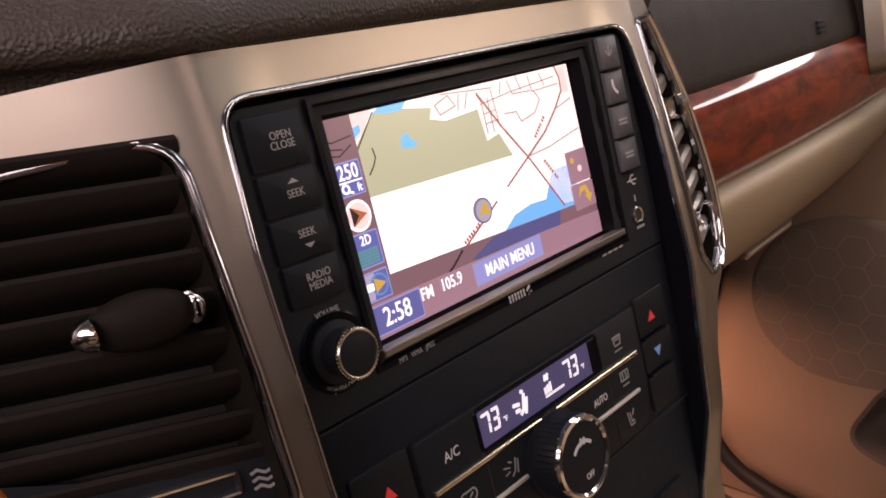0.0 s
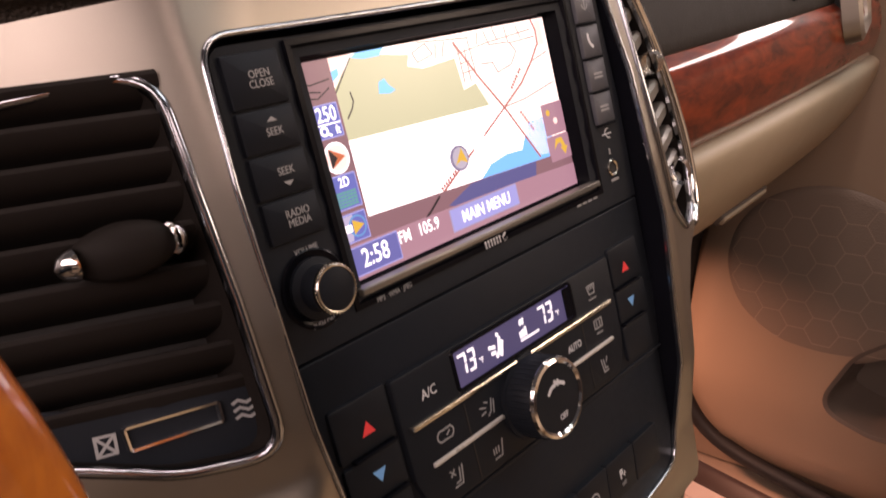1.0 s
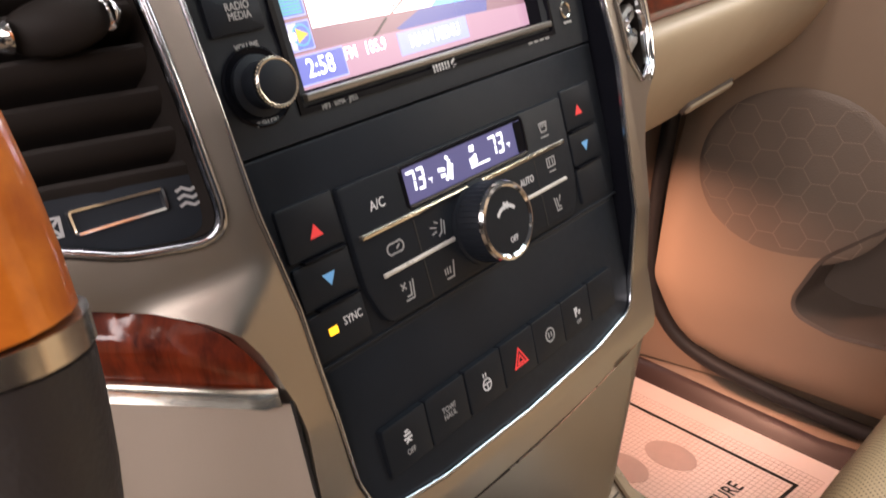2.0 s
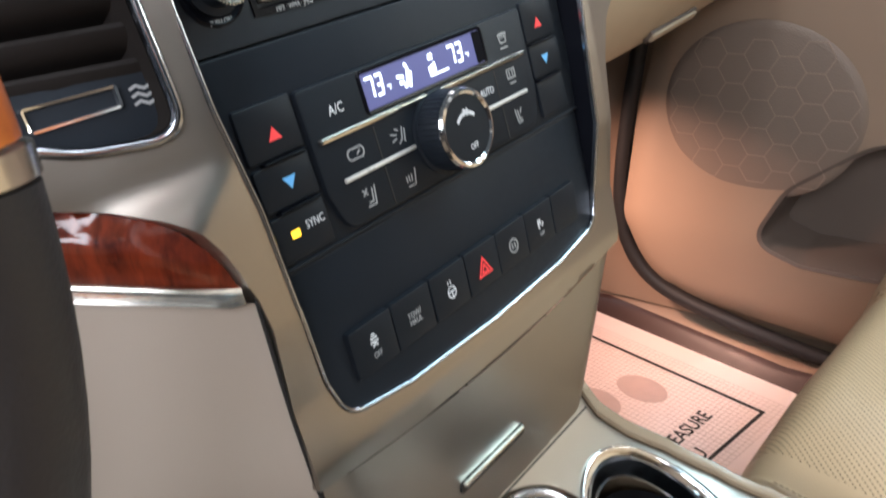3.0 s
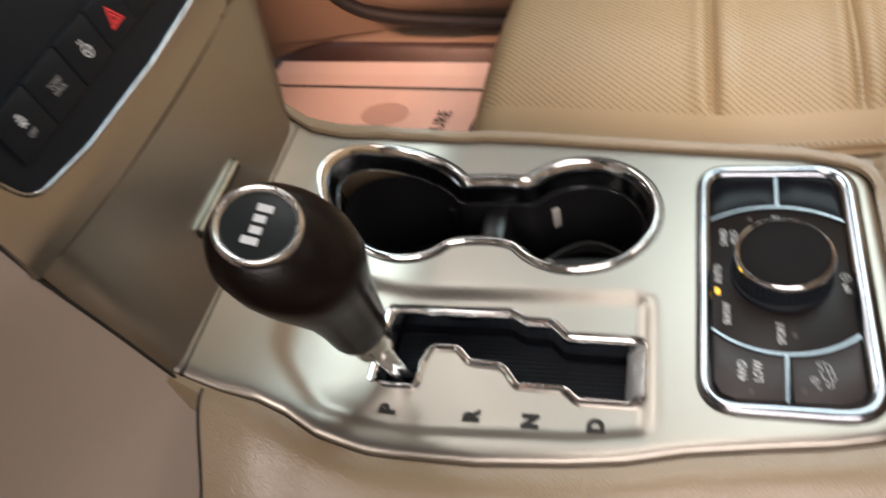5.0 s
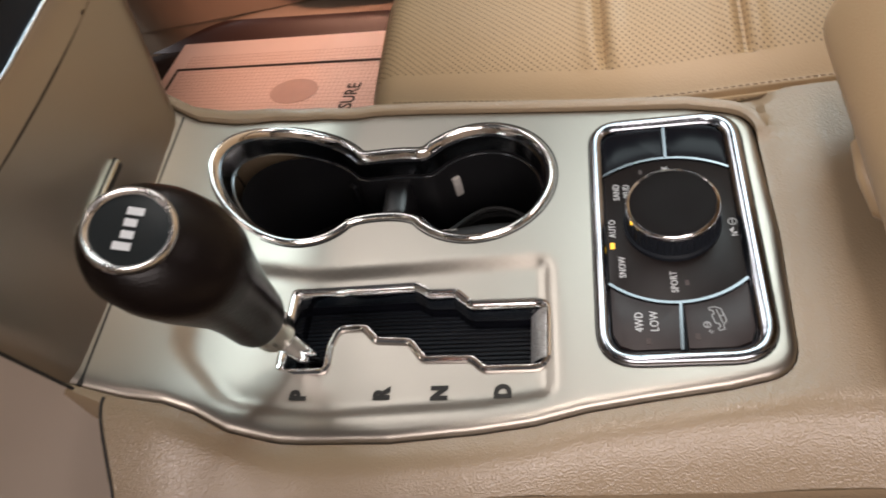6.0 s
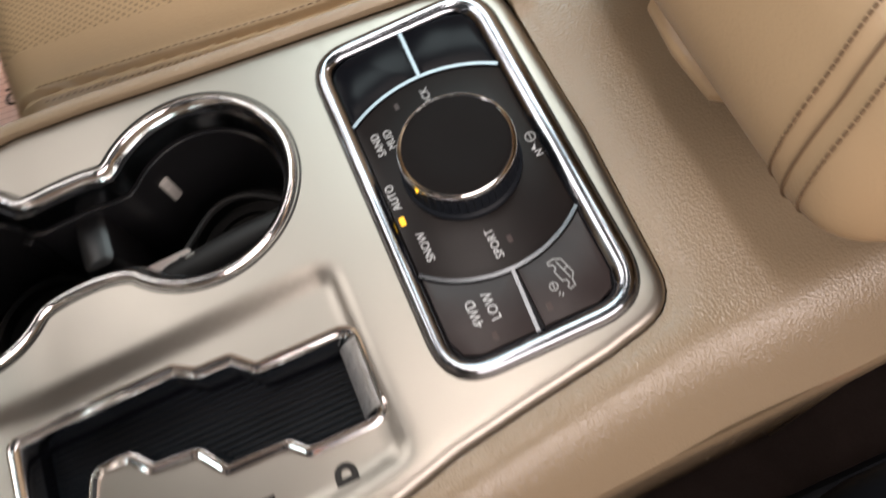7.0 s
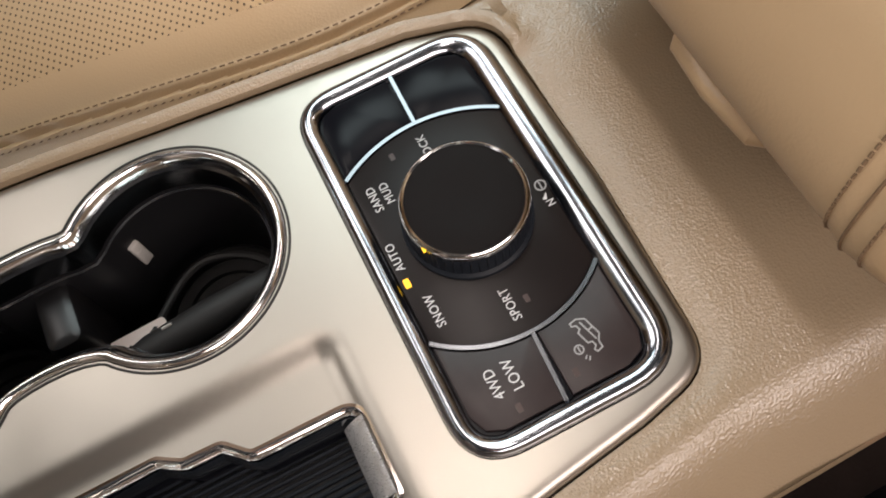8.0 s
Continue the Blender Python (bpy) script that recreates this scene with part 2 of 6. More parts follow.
def rounded(points, radius, seg=6):
    """A closed outline with rounded corners; a corner may carry its own radius as a third number."""
    out = []
    n = len(points)
    for i in range(n):
        p = Vector(points[i][:2])
        a, b = Vector(points[i - 1][:2]), Vector(points[(i + 1) % n][:2])
        r = points[i][2] if len(points[i]) > 2 else radius
        d1, d2 = (a - p), (b - p)
        l1, l2 = d1.length, d2.length
        d1.normalize(), d2.normalize()
        ang = math.acos(max(-1, min(1, d1.dot(d2))))
        if r <= 0 or ang > 3.1:
            out.append(p)
            continue
        cut = min(r / math.tan(ang / 2), l1 * 0.48, l2 * 0.48)
        q1, q2 = p + d1 * cut, p + d2 * cut
        for k in range(seg + 1):
            t = k / seg
            out.append(q1 * (1 - t) ** 2 + p * 2 * t * (1 - t) + q2 * t ** 2)
    return [(v.x, v.y) for v in out]


def rect(x0, y0, x1, y1, r=0.0, seg=5):
    return rounded([(x0, y0), (x1, y0), (x1, y1), (x0, y1)], r, seg) if r > 0 else [(x0, y0), (x1, y0), (x1, y1), (x0, y1)]


def circle(cx, cy, r, n=48):
    return [(cx + r * math.cos(2 * math.pi * i / n), cy + r * math.sin(2 * math.pi * i / n)) for i in range(n)]


def scaled(pts):
    return [tuple(c * MM for c in p) for p in pts]


def area2(pts):
    return sum(pts[i - 1][0] * pts[i][1] - pts[i][0] * pts[i - 1][1] for i in range(len(pts))) / 2


def offset(pts, d):
    """The outline moved outwards by d."""
    s = 1 if area2(pts) > 0 else -1
    out = []
    n = len(pts)
    for i in range(n):
        a, p, b = Vector(pts[i - 1]), Vector(pts[i]), Vector(pts[(i + 1) % n])
        e1, e2 = (p - a).normalized(), (b - p).normalized()
        n1, n2 = Vector((e1.y, -e1.x)), Vector((e2.y, -e2.x))
        nn = (n1 + n2)
        if nn.length < 1e-6:
            nn = n1
        nn.normalize()
        k = max(0.5, nn.dot(n1))
        out.append(tuple(p + nn * (s * d / k)))
    return out


def flat(x, y):
    return 0.0


def sweep(pts, profile, lift=flat, closed=True, bm=None):
    """A profile of (outwards, up) carried round an outline."""
    bm = bm or bmesh.new()
    rings = []
    for a, b in profile:
        ring = offset(pts, a) if abs(a) > 1e-9 else pts
        rings.append([bm.verts.new((x, y, b + lift(px, py))) for (x, y), (px, py) in zip(ring, pts)])
    n = len(pts)
    for r1, r2 in zip(rings, rings[1:]):
        for i in range(n if closed else n - 1):
            j = (i + 1) % n
            bm.faces.new((r1[i], r1[j], r2[j], r2[i]))
    return bm


def bead(width, height, steps=6, base=0.0):
    """Half-round profile from the outline outwards."""
    return [(width * (0.5 - 0.5 * math.cos(math.pi * k / steps)), base + height * math.sin(math.pi * k / steps)) for k in range(steps + 1)]


def plate(pts, w0, w1, bevel=0.0, bm=None):
    """A slab of that outline from w0 to w1 with a softened upper edge."""
    bm = bm or bmesh.new()
    bot = [bm.verts.new((x, y, w0)) for x, y in pts]
    rings = [bot]
    if bevel > 0:
        prof = [(0, w1 - bevel), (-bevel * 0.3, w1 - bevel * 0.3), (-bevel, w1)]
    else:
        prof = [(0, w1)]
    for a, b in prof:
        o = offset(pts, a) if a else pts
        rings.append([bm.verts.new((x, y, b)) for x, y in o])
    n = len(pts)
    for r1, r2 in zip(rings, rings[1:]):
        for i in range(n):
            bm.faces.new((r1[i], r1[(i + 1) % n], r2[(i + 1) % n], r2[i]))
    bm.faces.new(rings[-1])
    bm.faces.new(list(reversed(bot)))
    return bm


def inside(x, y, poly):
    c = False
    j = len(poly) - 1
    for i in range(len(poly)):
        if (poly[i][1] > y) != (poly[j][1] > y) and x < (poly[j][0] - poly[i][0]) * (y - poly[i][1]) / (poly[j][1] - poly[i][1]) + poly[i][0]:
            c = not c
        j = i
    return c


def distance(x, y, poly, closed=True):
    p = np.asarray(poly)
    q = np.roll(p, -1, 0)
    if not closed:
        p, q = p[:-1], q[:-1]
    d = q - p
    t = np.clip(((x - p[:, 0]) * d[:, 0] + (y - p[:, 1]) * d[:, 1]) / np.maximum((d ** 2).sum(1), 1e-12), 0, 1)
    return float(np.sqrt(((p + d * t[:, None] - (x, y)) ** 2).sum(1).min()))


def sheet(outer, holes, step, lift=flat, skirt=0.0, hole_skirt=0.0, guides=()):
    """A skin over an outline with holes, bent by lift, with edges turned down by skirt."""
    from mathutils.geometry import delaunay_2d_cdt
    pts, edges = [], []

    def ring(poly):
        dense = []
        for i in range(len(poly)):
            a, b = Vector(poly[i]), Vector(poly[(i + 1) % len(poly)])
            k = max(1, int((b - a).length / step))
            dense += [a.lerp(b, t / k) for t in range(k)]
        base = len(pts)
        pts.extend(dense)
        edges.extend((base + i, base + (i + 1) % len(dense)) for i in range(len(dense)))
        return base, len(dense)
    rings = [ring(outer)] + [ring(h) for h in holes] + [ring(g) for g in guides]
    xs, ys = [p[0] for p in outer], [p[1] for p in outer]
    rng = random.Random(3)
    polys = [outer] + list(holes) + list(guides)
    y = min(ys) + step / 2
    row = 0
    while y < max(ys):
        x = min(xs) + step / 2 + (row % 2) * step / 2
        while x < max(xs):
            if inside(x, y, outer) and not any(inside(x, y, h) for h in holes):
                if min(distance(x, y, p) for p in polys) > step * 0.45:
                    pts.append(Vector((x, y)))
            x += step
        y += step * 0.87
        row += 1
    v, e, f, _, _, _ = delaunay_2d_cdt(pts, edges, [], 0, 1e-7)
    bm = bmesh.new()
    bv = [bm.verts.new((p.x, p.y, lift(p.x, p.y))) for p in v]
    for tri in f:
        cx, cy = sum(v[i].x for i in tri) / len(tri), sum(v[i].y for i in tri) / len(tri)
        if inside(cx, cy, outer) and not any(inside(cx, cy, h) for h in holes):
            bm.faces.new([bv[i] for i in tri])
    for s, polyset in ((skirt, [outer]), (hole_skirt, holes)):
        if not s:
            continue
        for poly in polyset:
            rim = [ed for ed in bm.edges if ed.is_boundary and distance(*((ed.verts[0].co + ed.verts[1].co) / 2).xy, poly) < step * 0.05 + 1e-5]
            ext = bmesh.ops.extrude_edge_only(bm, edges=rim)
            for g in ext["geom"]:
                if isinstance(g, bmesh.types.BMVert):
                    g.co.z -= s
    loose = [q for q in bm.verts if not q.link_faces]
    bmesh.ops.delete(bm, geom=loose, context="VERTS")
    return bm


def grid(fn, nu, nv, bm=None, close_u=False):
    """A skin from fn(s, t) with s and t from 0 to 1."""
    bm = bm or bmesh.new()
    vs = [[bm.verts.new(fn(i / nu, j / nv)) for j in range(nv + 1)] for i in range(nu + (0 if close_u else 1))]
    for i in range(nu):
        for j in range(nv):
            k = (i + 1) % len(vs)
            bm.faces.new((vs[i][j], vs[k][j], vs[k][j + 1], vs[i][j + 1]))
    return bm


def solid(bm, thick):
    bmesh.ops.recalc_face_normals(bm, faces=bm.faces)
    bmesh.ops.solidify(bm, geom=list(bm.faces), thickness=thick)
    return bm


def tube(points, radius, n=10, bm=None, caps=True, radii=None):
    """A round rod along points."""
    bm = bm or bmesh.new()
    pts = [Vector(p) for p in points]
    rings = []
    up = Vector((0.13, 0.21, 0.97))
    for i, p in enumerate(pts):
        d = (pts[min(i + 1, len(pts) - 1)] - pts[max(i - 1, 0)]).normalized()
        a = d.cross(up).normalized()
        b = d.cross(a)
        r = radii[i] if radii else radius
        rings.append([bm.verts.new(p + (a * math.cos(2 * math.pi * k / n) + b * math.sin(2 * math.pi * k / n)) * r) for k in range(n)])
    for r1, r2 in zip(rings, rings[1:]):
        for k in range(n):
            bm.faces.new((r1[k], r1[(k + 1) % n], r2[(k + 1) % n], r2[k]))
    if caps:
        bm.faces.new(rings[0])
        bm.faces.new(rings[-1])
    return bm


def turned(profile, n=40, bm=None, cx=0.0, cy=0.0):
    """A turned shape from (radius, height) pairs round the local z axis."""
    bm = bm or bmesh.new()
    rings = [[bm.verts.new((cx + r * math.cos(2 * math.pi * k / n), cy + r * math.sin(2 * math.pi * k / n), h)) for k in range(n)] for r, h in profile]
    for r1, r2 in zip(rings, rings[1:]):
        for k in range(n):
            bm.faces.new((r1[k], r1[(k + 1) % n], r2[(k + 1) % n], r2[k]))
    return bm


def words(text, size, x, y, w, spin=0.0, spacing=1.0, squeeze=1.0, bold=0.0):
    """Lettering as a thin mesh, centred at x, y."""
    cu = bpy.data.curves.new("letters", "FONT")
    cu.body, cu.size, cu.align_x, cu.align_y, cu.extrude = text, size, "CENTER", "CENTER", 0.00008
    cu.space_character, cu.space_line, cu.offset = spacing, 0.85, bold
    cu.resolution_u = 3
    ob = bpy.data.objects.new("letters", cu)
    me = bpy.data.meshes.new_from_object(ob)
    bm = bmesh.new()
    bm.from_mesh(me)
    bpy.data.objects.remove(ob)
    bpy.data.meshes.remove(me)
    bmesh.ops.transform(bm, matrix=pose(x, y, w, 0, 0, spin) @ Matrix.Diagonal((squeeze, 1, 1, 1)), verts=bm.verts)
    return bm


def strips(lines, width, w, bm=None, height=0.00012):
    """Thin drawn strokes with mitred bends: each line is a run of points."""
    bm = bm or bmesh.new()
    for line in lines:
        p = [Vector(q) for k, q in enumerate(line) if k == 0 or (Vector(q) - Vector(line[k - 1])).length > 1e-7]
        n = len(p)
        if n < 2:
            continue
        loop = (p[0] - p[-1]).length < 1e-7 and n > 3
        left, right = [], []
        for k in range(n):
            d1 = (p[k] - p[k - 1]).normalized() if k else ((p[0] - p[-2]).normalized() if loop else None)
            d2 = (p[k + 1] - p[k]).normalized() if k < n - 1 else ((p[1] - p[0]).normalized() if loop else None)
            d1, d2 = d1 or d2, d2 or d1
            d = d1 + d2
            d = d.normalized() if d.length > 1e-6 else d1
            nrm = Vector((-d.y, d.x))
            half = width / 2 / max(0.45, abs(nrm.dot(Vector((-d1.y, d1.x)))))
            left.append(p[k] + nrm * half)
            right.append(p[k] - nrm * half)
        rows = [[bm.verts.new((q.x, q.y, z)) for q in side] for side, z in ((left, w - height), (left, w), (right, w), (right, w - height))]
        for r1, r2 in zip(rows, rows[1:]):
            for k in range(n - 1):
                bm.faces.new((r1[k], r1[k + 1], r2[k + 1], r2[k]))
        if not loop:
            bm.faces.new([r[0] for r in rows])
            bm.faces.new([r[-1] for r in reversed(rows)])
    return bm


def arc(cx, cy, r, a0, a1, n=14):
    return [(cx + r * math.cos(radians(a0 + (a1 - a0) * i / n)), cy + r * math.sin(radians(a0 + (a1 - a0) * i / n))) for i in range(n + 1)]


def interp(x, table):
    return float(np.interp(x, [a for a, _ in table], [b for _, b in table]))


def smooth(x, a, b):
    t = min(1, max(0, (x - a) / (b - a)))
    return t * t * (3 - 2 * t)

# ---- the dashboard: centre frame, pad, side panels ----
PROUD = [(-0.130, 0.0), (-0.095, 0.001), (-0.060, 0.0085), (-0.020, 0.0104), (0.016, 0.011), (0.050, 0.0105), (0.092, 0.007), (0.135, 0.002), (0.150, 0.0005)]


def frame_lift(u, v):
    """How far the silver frame stands off the plane of the controls, and how it turns away at both wings."""
    w = interp(v, PROUD) * smooth(abs(u), 0.085, 0.106)
    k0 = 0.112 + 0.020 * smooth(-v, -0.002, 0.020)
    if u < -k0:
        k = -u - k0
        slope = 0.60 + 0.20 * smooth(-v, -0.004, 0.018)
        w -= slope * k * k / (k + 0.006)
    w -= 0.25 * max(0, -v - 0.124)
    if u > 0.119:
        k = u - 0.119
        w -= 0.30 * k + 1.2 * max(0, u - 0.182)
    return w


PANEL = rounded(scaled([(-109, 137, 12), (109, 137, 12), (113.5, 92, 60), (113.5, 16, 80), (109, -20, 60), (107, -57, 40), (102, -92, 30), (96, -111, 14), (60, -116.5, 40), (0, -118.5, 40), (-60, -116.5, 40), (-96, -111, 14), (-102, -92, 30), (-107, -57, 40), (-109, -20, 60), (-113.5, 16, 80), (-113.5, 92, 60)]), 0.01)
VENT_L = rounded(scaled([(-123, 131.5, 14), (-122, 60, 60), (-121.5, 9, 13), (-150, 13.5, 40), (-205, 40, 14), (-190, 131.5, 14)]), 0.012)
VENT_R = rounded(scaled([(119.5, 138, 4), (140, 139, 6), (158, 112, 40), (171, 72, 40), (176, 34, 30), (168, 8, 14), (146, 0, 14), (124, 18, 14), (120, 60, 40)]), 0.006)
OUTER = rounded(scaled([(-118.5, -131, 1), (-119.2, -60, 10), (-120.6, -48, 8), (-122.6, -42, 5), (-124.4, -35, 6), (-127.4, -27, 8), (-131.8, -19, 8), (-138.4, -11.6, 8), (-148.6, -4.2, 10), (-163, 2.4, 10), (-190, 12.4, 10), (-250, 32, 4), (-250, 150, 4), (0, 152, 0), (146, 151, 10), (166, 116, 30), (181, 74, 30), (187, 28, 20), (178, 0, 14), (150, -10, 30), (132, -30, 30), (124.5, -60, 30), (120, -95, 20), (118.5, -131, 1), (60, -137.4, 30), (0, -139.0, 30), (-60, -137.4, 30)]), 0.005)

frame_thing = thing("dashboard_frame", "champagne silver satin frame round the centre stack and vents", "dashboard trim", STACK)
part("frame_skin", sheet(OUTER, [PANEL, VENT_L, VENT_R], 0.0034, frame_lift, 0.009, 0.005), SILVER, frame_thing)
part("inner_wall", sweep(offset(PANEL, -0.001), [(0.0, 0.0), (-0.0015, -0.012), (-0.004, -0.026)], frame_lift), GLOSSBLACK, frame_thing, "gloss black inner wall")
part("chrome_edge", sweep(PANEL, [(-0.0012, -0.006), (-0.0012, 0.0)] + [(a - 0.0012, b) for a, b in bead(0.0022, 0.0010)] + [(0.0010, -0.002)], frame_lift), DARKCHROME, frame_thing, "bright chrome edging")
for o in (VENT_L, VENT_R):
    part("vent_edge", sweep(o, [(-0.0030, -0.010), (-0.0030, 0.0008)] + [(a - 0.0030, b + 0.0008) for a, b in bead(0.0034, 0.0014)] + [(0.0006, -0.002)], frame_lift), DARKCHROME, frame_thing, "bright chrome vent edging")


def pad_path(x):
    """How far forward the dashboard's front runs at x."""
    return max(0, -x - 0.116) * 0.60 + max(0, x - 0.119) * 0.30


def pad_point(s, t):
    x = -0.40 + 0.59 * s
    prof = [(0.1340, 0.008), (0.1470, 0.001), (0.1500, -0.0045), (0.1560, -0.0055), (0.1640, -0.0010), (0.1760, 0.012), (0.1880, 0.032), (0.1970, 0.060), (0.2040, 0.110), (0.2080, 0.200), (0.2080, 0.42)]
    z, d = spline(prof, t)
    return (x, 0.0302 + d + pad_path(x) * (1 - 0.6 * smooth(z, 0.16, 0.20)), z)


pad = thing("dashboard_pad", "dark brown grained vinyl dashboard pad above the silver frame", "dashboard", IDENT, grid(pad_point, 48, 27), PAD, kind="structure")


# passenger's side of the dashboard: dark upper pad, wood band, beige lower panel
def dash_curve(x):
    return 0.058 + 0.10 * max(0, x - 0.30) ** 2 + 0.00 * x


def extrude_profile(prof, x0, x1, n=24, curve=dash_curve):
    def fn(s, t):
        x = x0 + (x1 - x0) * s
        z, d = spline(prof, t)
        return (x, curve(x) + d, z)
    return grid(fn, n, (len(prof) - 1) * 4)


thing("passenger_dash_pad", "dark grained vinyl upper dashboard before the passenger seat", "dashboard", IDENT, extrude_profile([(0.080, 0.004), (0.083, 0.0), (0.110, 0.006), (0.140, 0.016), (0.170, 0.034), (0.190, 0.07), (0.205, 0.14), (0.208, 0.42)], 0.150, 0.74), PAD_SMOOTH, kind="structure")


embossed = thing("embossed_mark", "small dark embossed mark on the passenger dashboard", "emblem", Matrix.Translation((0.470, 0.0630, 0.0975)) @ Vector((0.035, -0.971, 0.2357)).to_track_quat("Z", "Y").to_matrix().to_4x4())
for k in range(3):
    part("mark_bar", plate(rect(-0.0085, -0.0052 + k * 0.0040, 0.0085, -0.0026 + k * 0.0040, 0.0006), -0.002, 0.0018, 0.0002), BLACK, embossed)


def wood_profile(z0, z1, bulge, n=10):
    return [(z0 + (z1 - z0) * i / n, -bulge * math.sin(math.pi * i / n) ** 0.6) for i in range(n + 1)]


wood_band = thing("wood_trim", "glossy red-brown burl wood band along the passenger dashboard", "trim", IDENT, extrude_profile(wood_profile(0.012, 0.080, 0.012), 0.165, 0.72), WOOD)
thing("lower_dash_panel", "light beige plastic lower dashboard below the wood band", "dashboard", IDENT, extrude_profile([(0.012, 0.004), (0.008, -0.006), (0.000, -0.010), (-0.020, -0.004), (-0.050, 0.012), (-0.090, 0.045), (-0.105, 0.075), (-0.108, 0.10), (-0.110, 0.32)], 0.118, 0.74), BEIGE_LIGHT, kind="structure")
slot = thing("glovebox_handle", "beige glovebox pull set in the lower dashboard", "handle", pose(0.462, 0.0985, -0.086, 130, 0, 2))
part("pull", plate(rect(-0.050, -0.005, 0.050, 0.005, 0.004), -0.004, 0.0035, 0.002), BEIGE_LIGHT, slot)
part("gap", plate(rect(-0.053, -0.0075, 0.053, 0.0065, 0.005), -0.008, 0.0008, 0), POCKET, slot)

side_vent = thing("side_air_vent", "round-cornered silver side air vent at the dashboard's end", "air vent", pose(0.612, 0.058, 0.090, 82, 0, 12))
vo = rounded([(-0.045, -0.045), (0.05, -0.04), (0.05, 0.06), (-0.045, 0.05)], 0.02)
part("surround", sweep(vo, [(-0.012, -0.004), (-0.010, 0.004), (-0.004, 0.007), (0.002, 0.004), (0.004, -0.01)]), SILVER, side_vent)
part("cavity", plate(offset(vo, -0.011), -0.02, -0.008), DARK, side_vent)
for i in range(6):
    part("louver", plate(rect(-0.034, -0.034 + i * 0.014, 0.038, -0.031 + i * 0.014, 0.001), -0.010, 0.001, 0.0006), LOUVER, side_vent)

# driver's side of the stack: a wall that runs forward, a wood inlay with a chrome strip, a satin panel
EDGE = [(-0.42, -0.088, -0.010), (-0.237, -0.0945, -0.0115), (-0.180, -0.106, -0.0175), (-0.128, -0.1172, -0.0226), (-0.088, -0.1185, -0.0187), (-0.0725, -0.119, -0.0187), (-0.047, -0.1195, -0.0172), (-0.032, -0.1195, -0.0150), (0.0, -0.1195, -0.0080)]


def wall_at(k, z, out=0.0):
    """A point of the driver's knee panel: k runs from the stack's edge to the left and forward."""
    x = float(np.interp(z, [e[0] for e in EDGE], [e[1] for e in EDGE]))
    y = float(np.interp(z, [e[0] for e in EDGE], [e[2] for e in EDGE]))
    return Vector((x - 0.8 * k - out * 0.6, y + 0.6 * k - out * 0.8 + 0.001, z))


RISE = 0.29


def strip_z(k):
    """The wood's lower edge climbs towards the driver's door."""
    return -0.0418 + RISE * k


def panel_point(s, t):
    k = 0.30 * s ** 1.5
    return wall_at(k, -0.420 + (0.420 + strip_z(k) - 0.0056) * t)


thing("stack_side_panel", "satin grey-beige knee panel beside the centre stack", "dashboard panel", IDENT, grid(panel_point, 30, 24), SILVER_SIDE, kind="structure")
inlay = rounded([(0.0035, strip_z(0.0035), 0.001), (0.0050, -0.0390, 0.003), (0.0068, -0.0325, 0.006), (0.0102, -0.0255, 0.01), (0.0160, -0.0180, 0.01), (0.0240, -0.0118, 0.01), (0.037, -0.0055, 0.01), (0.055, 0.0000, 0.01), (0.090, 0.0062, 0.01), (0.20, 0.022, 0.001), (0.20, strip_z(0.20), 0.001), (0.10, strip_z(0.10), 0.001)], 0.002)
wbm = sheet(inlay, [], 0.004)
for v in wbm.verts:
    d = distance(v.co.x, v.co.y, inlay)
    v.co = wall_at(v.co.x, v.co.y, 0.0002 + 0.0035 * smooth(d, 0, 0.012))
inlay_trim = thing("wood_inlay", "dark red burl wood inlay over a satin chrome strip", "trim", IDENT)
part("veneer", wbm, WOOD_INLAY, inlay_trim, "streaked dark red veneer")
ring0 = [(0.0004, 0.0010), (0.0000, 0.0030), (-0.0020, 0.0046), (-0.0048, 0.0056), (-0.0058, 0.0006)]
strip = grid(lambda s, t: wall_at(0.0040 + 0.20 * s, strip_z(0.0040 + 0.20 * s) + ring0[round(t * 4)][0], ring0[round(t * 4)][1] * (0.45 + 0.55 * smooth(s, 0, 0.02))), 40, 4)
part("chrome_strip", strip, SATIN, inlay_trim, "satin chrome strip")
# groove between the stack and its side
thing("stack_gap", "black gap along the stack's edge", "gap", IDENT, tube([wall_at(0.0005, z, 0.0006) for z in np.linspace(-0.30, -0.045, 16)], 0.0009, 6), DARK, kind="structure")

# lower face of the stack, with a pull
def lower_face(s, t, out=0.0):
    z = -0.1297 - 0.1433 * t
    half = interp(-z, [(0.1215, 0.1165), (0.180, 0.106), (0.237, 0.0945), (0.30, 0.090)])
    y = -0.0232 + 0.115 * (-z - 0.1297)
    a = 2 * s - 1
    sag = 0.0010 * (1 - abs(a) ** 2.5)
    edge = 0.003 * max(0, abs(a) - 0.90) ** 1.5 / 0.0316
    return (half * a, y - sag + edge - out, z - 0.0078 * (1 - a * a) * (1 - t))


low = thing("stack_lower_door", "champagne silver storage door below the switches", "storage door", IDENT)
part("door_skin", grid(lower_face, 40, 30), SILVER, low)
part("door_gap", tube([Vector(lower_face(k / 30, 0)) + Vector((0, 0.0022, 0.0006)) for k in range(31)], 0.0017, 8), DARK, low, "dark gap above the door")
part("foot_gap", tube([(-0.0935 + 0.0125 * k, -0.0124, -0.2352) for k in range(16)], 0.0014, 8), DARK, low, "dark gap above the console")
PULL = pose(-0.006, -0.0172, -0.1965, 84, 0, 0)
part("pull_recess", plate(rect(-0.0275, -0.0048, 0.0275, 0.0022, 0.002), -0.002, 0.0004), DARK, low, "dark gap round the pull", PULL)
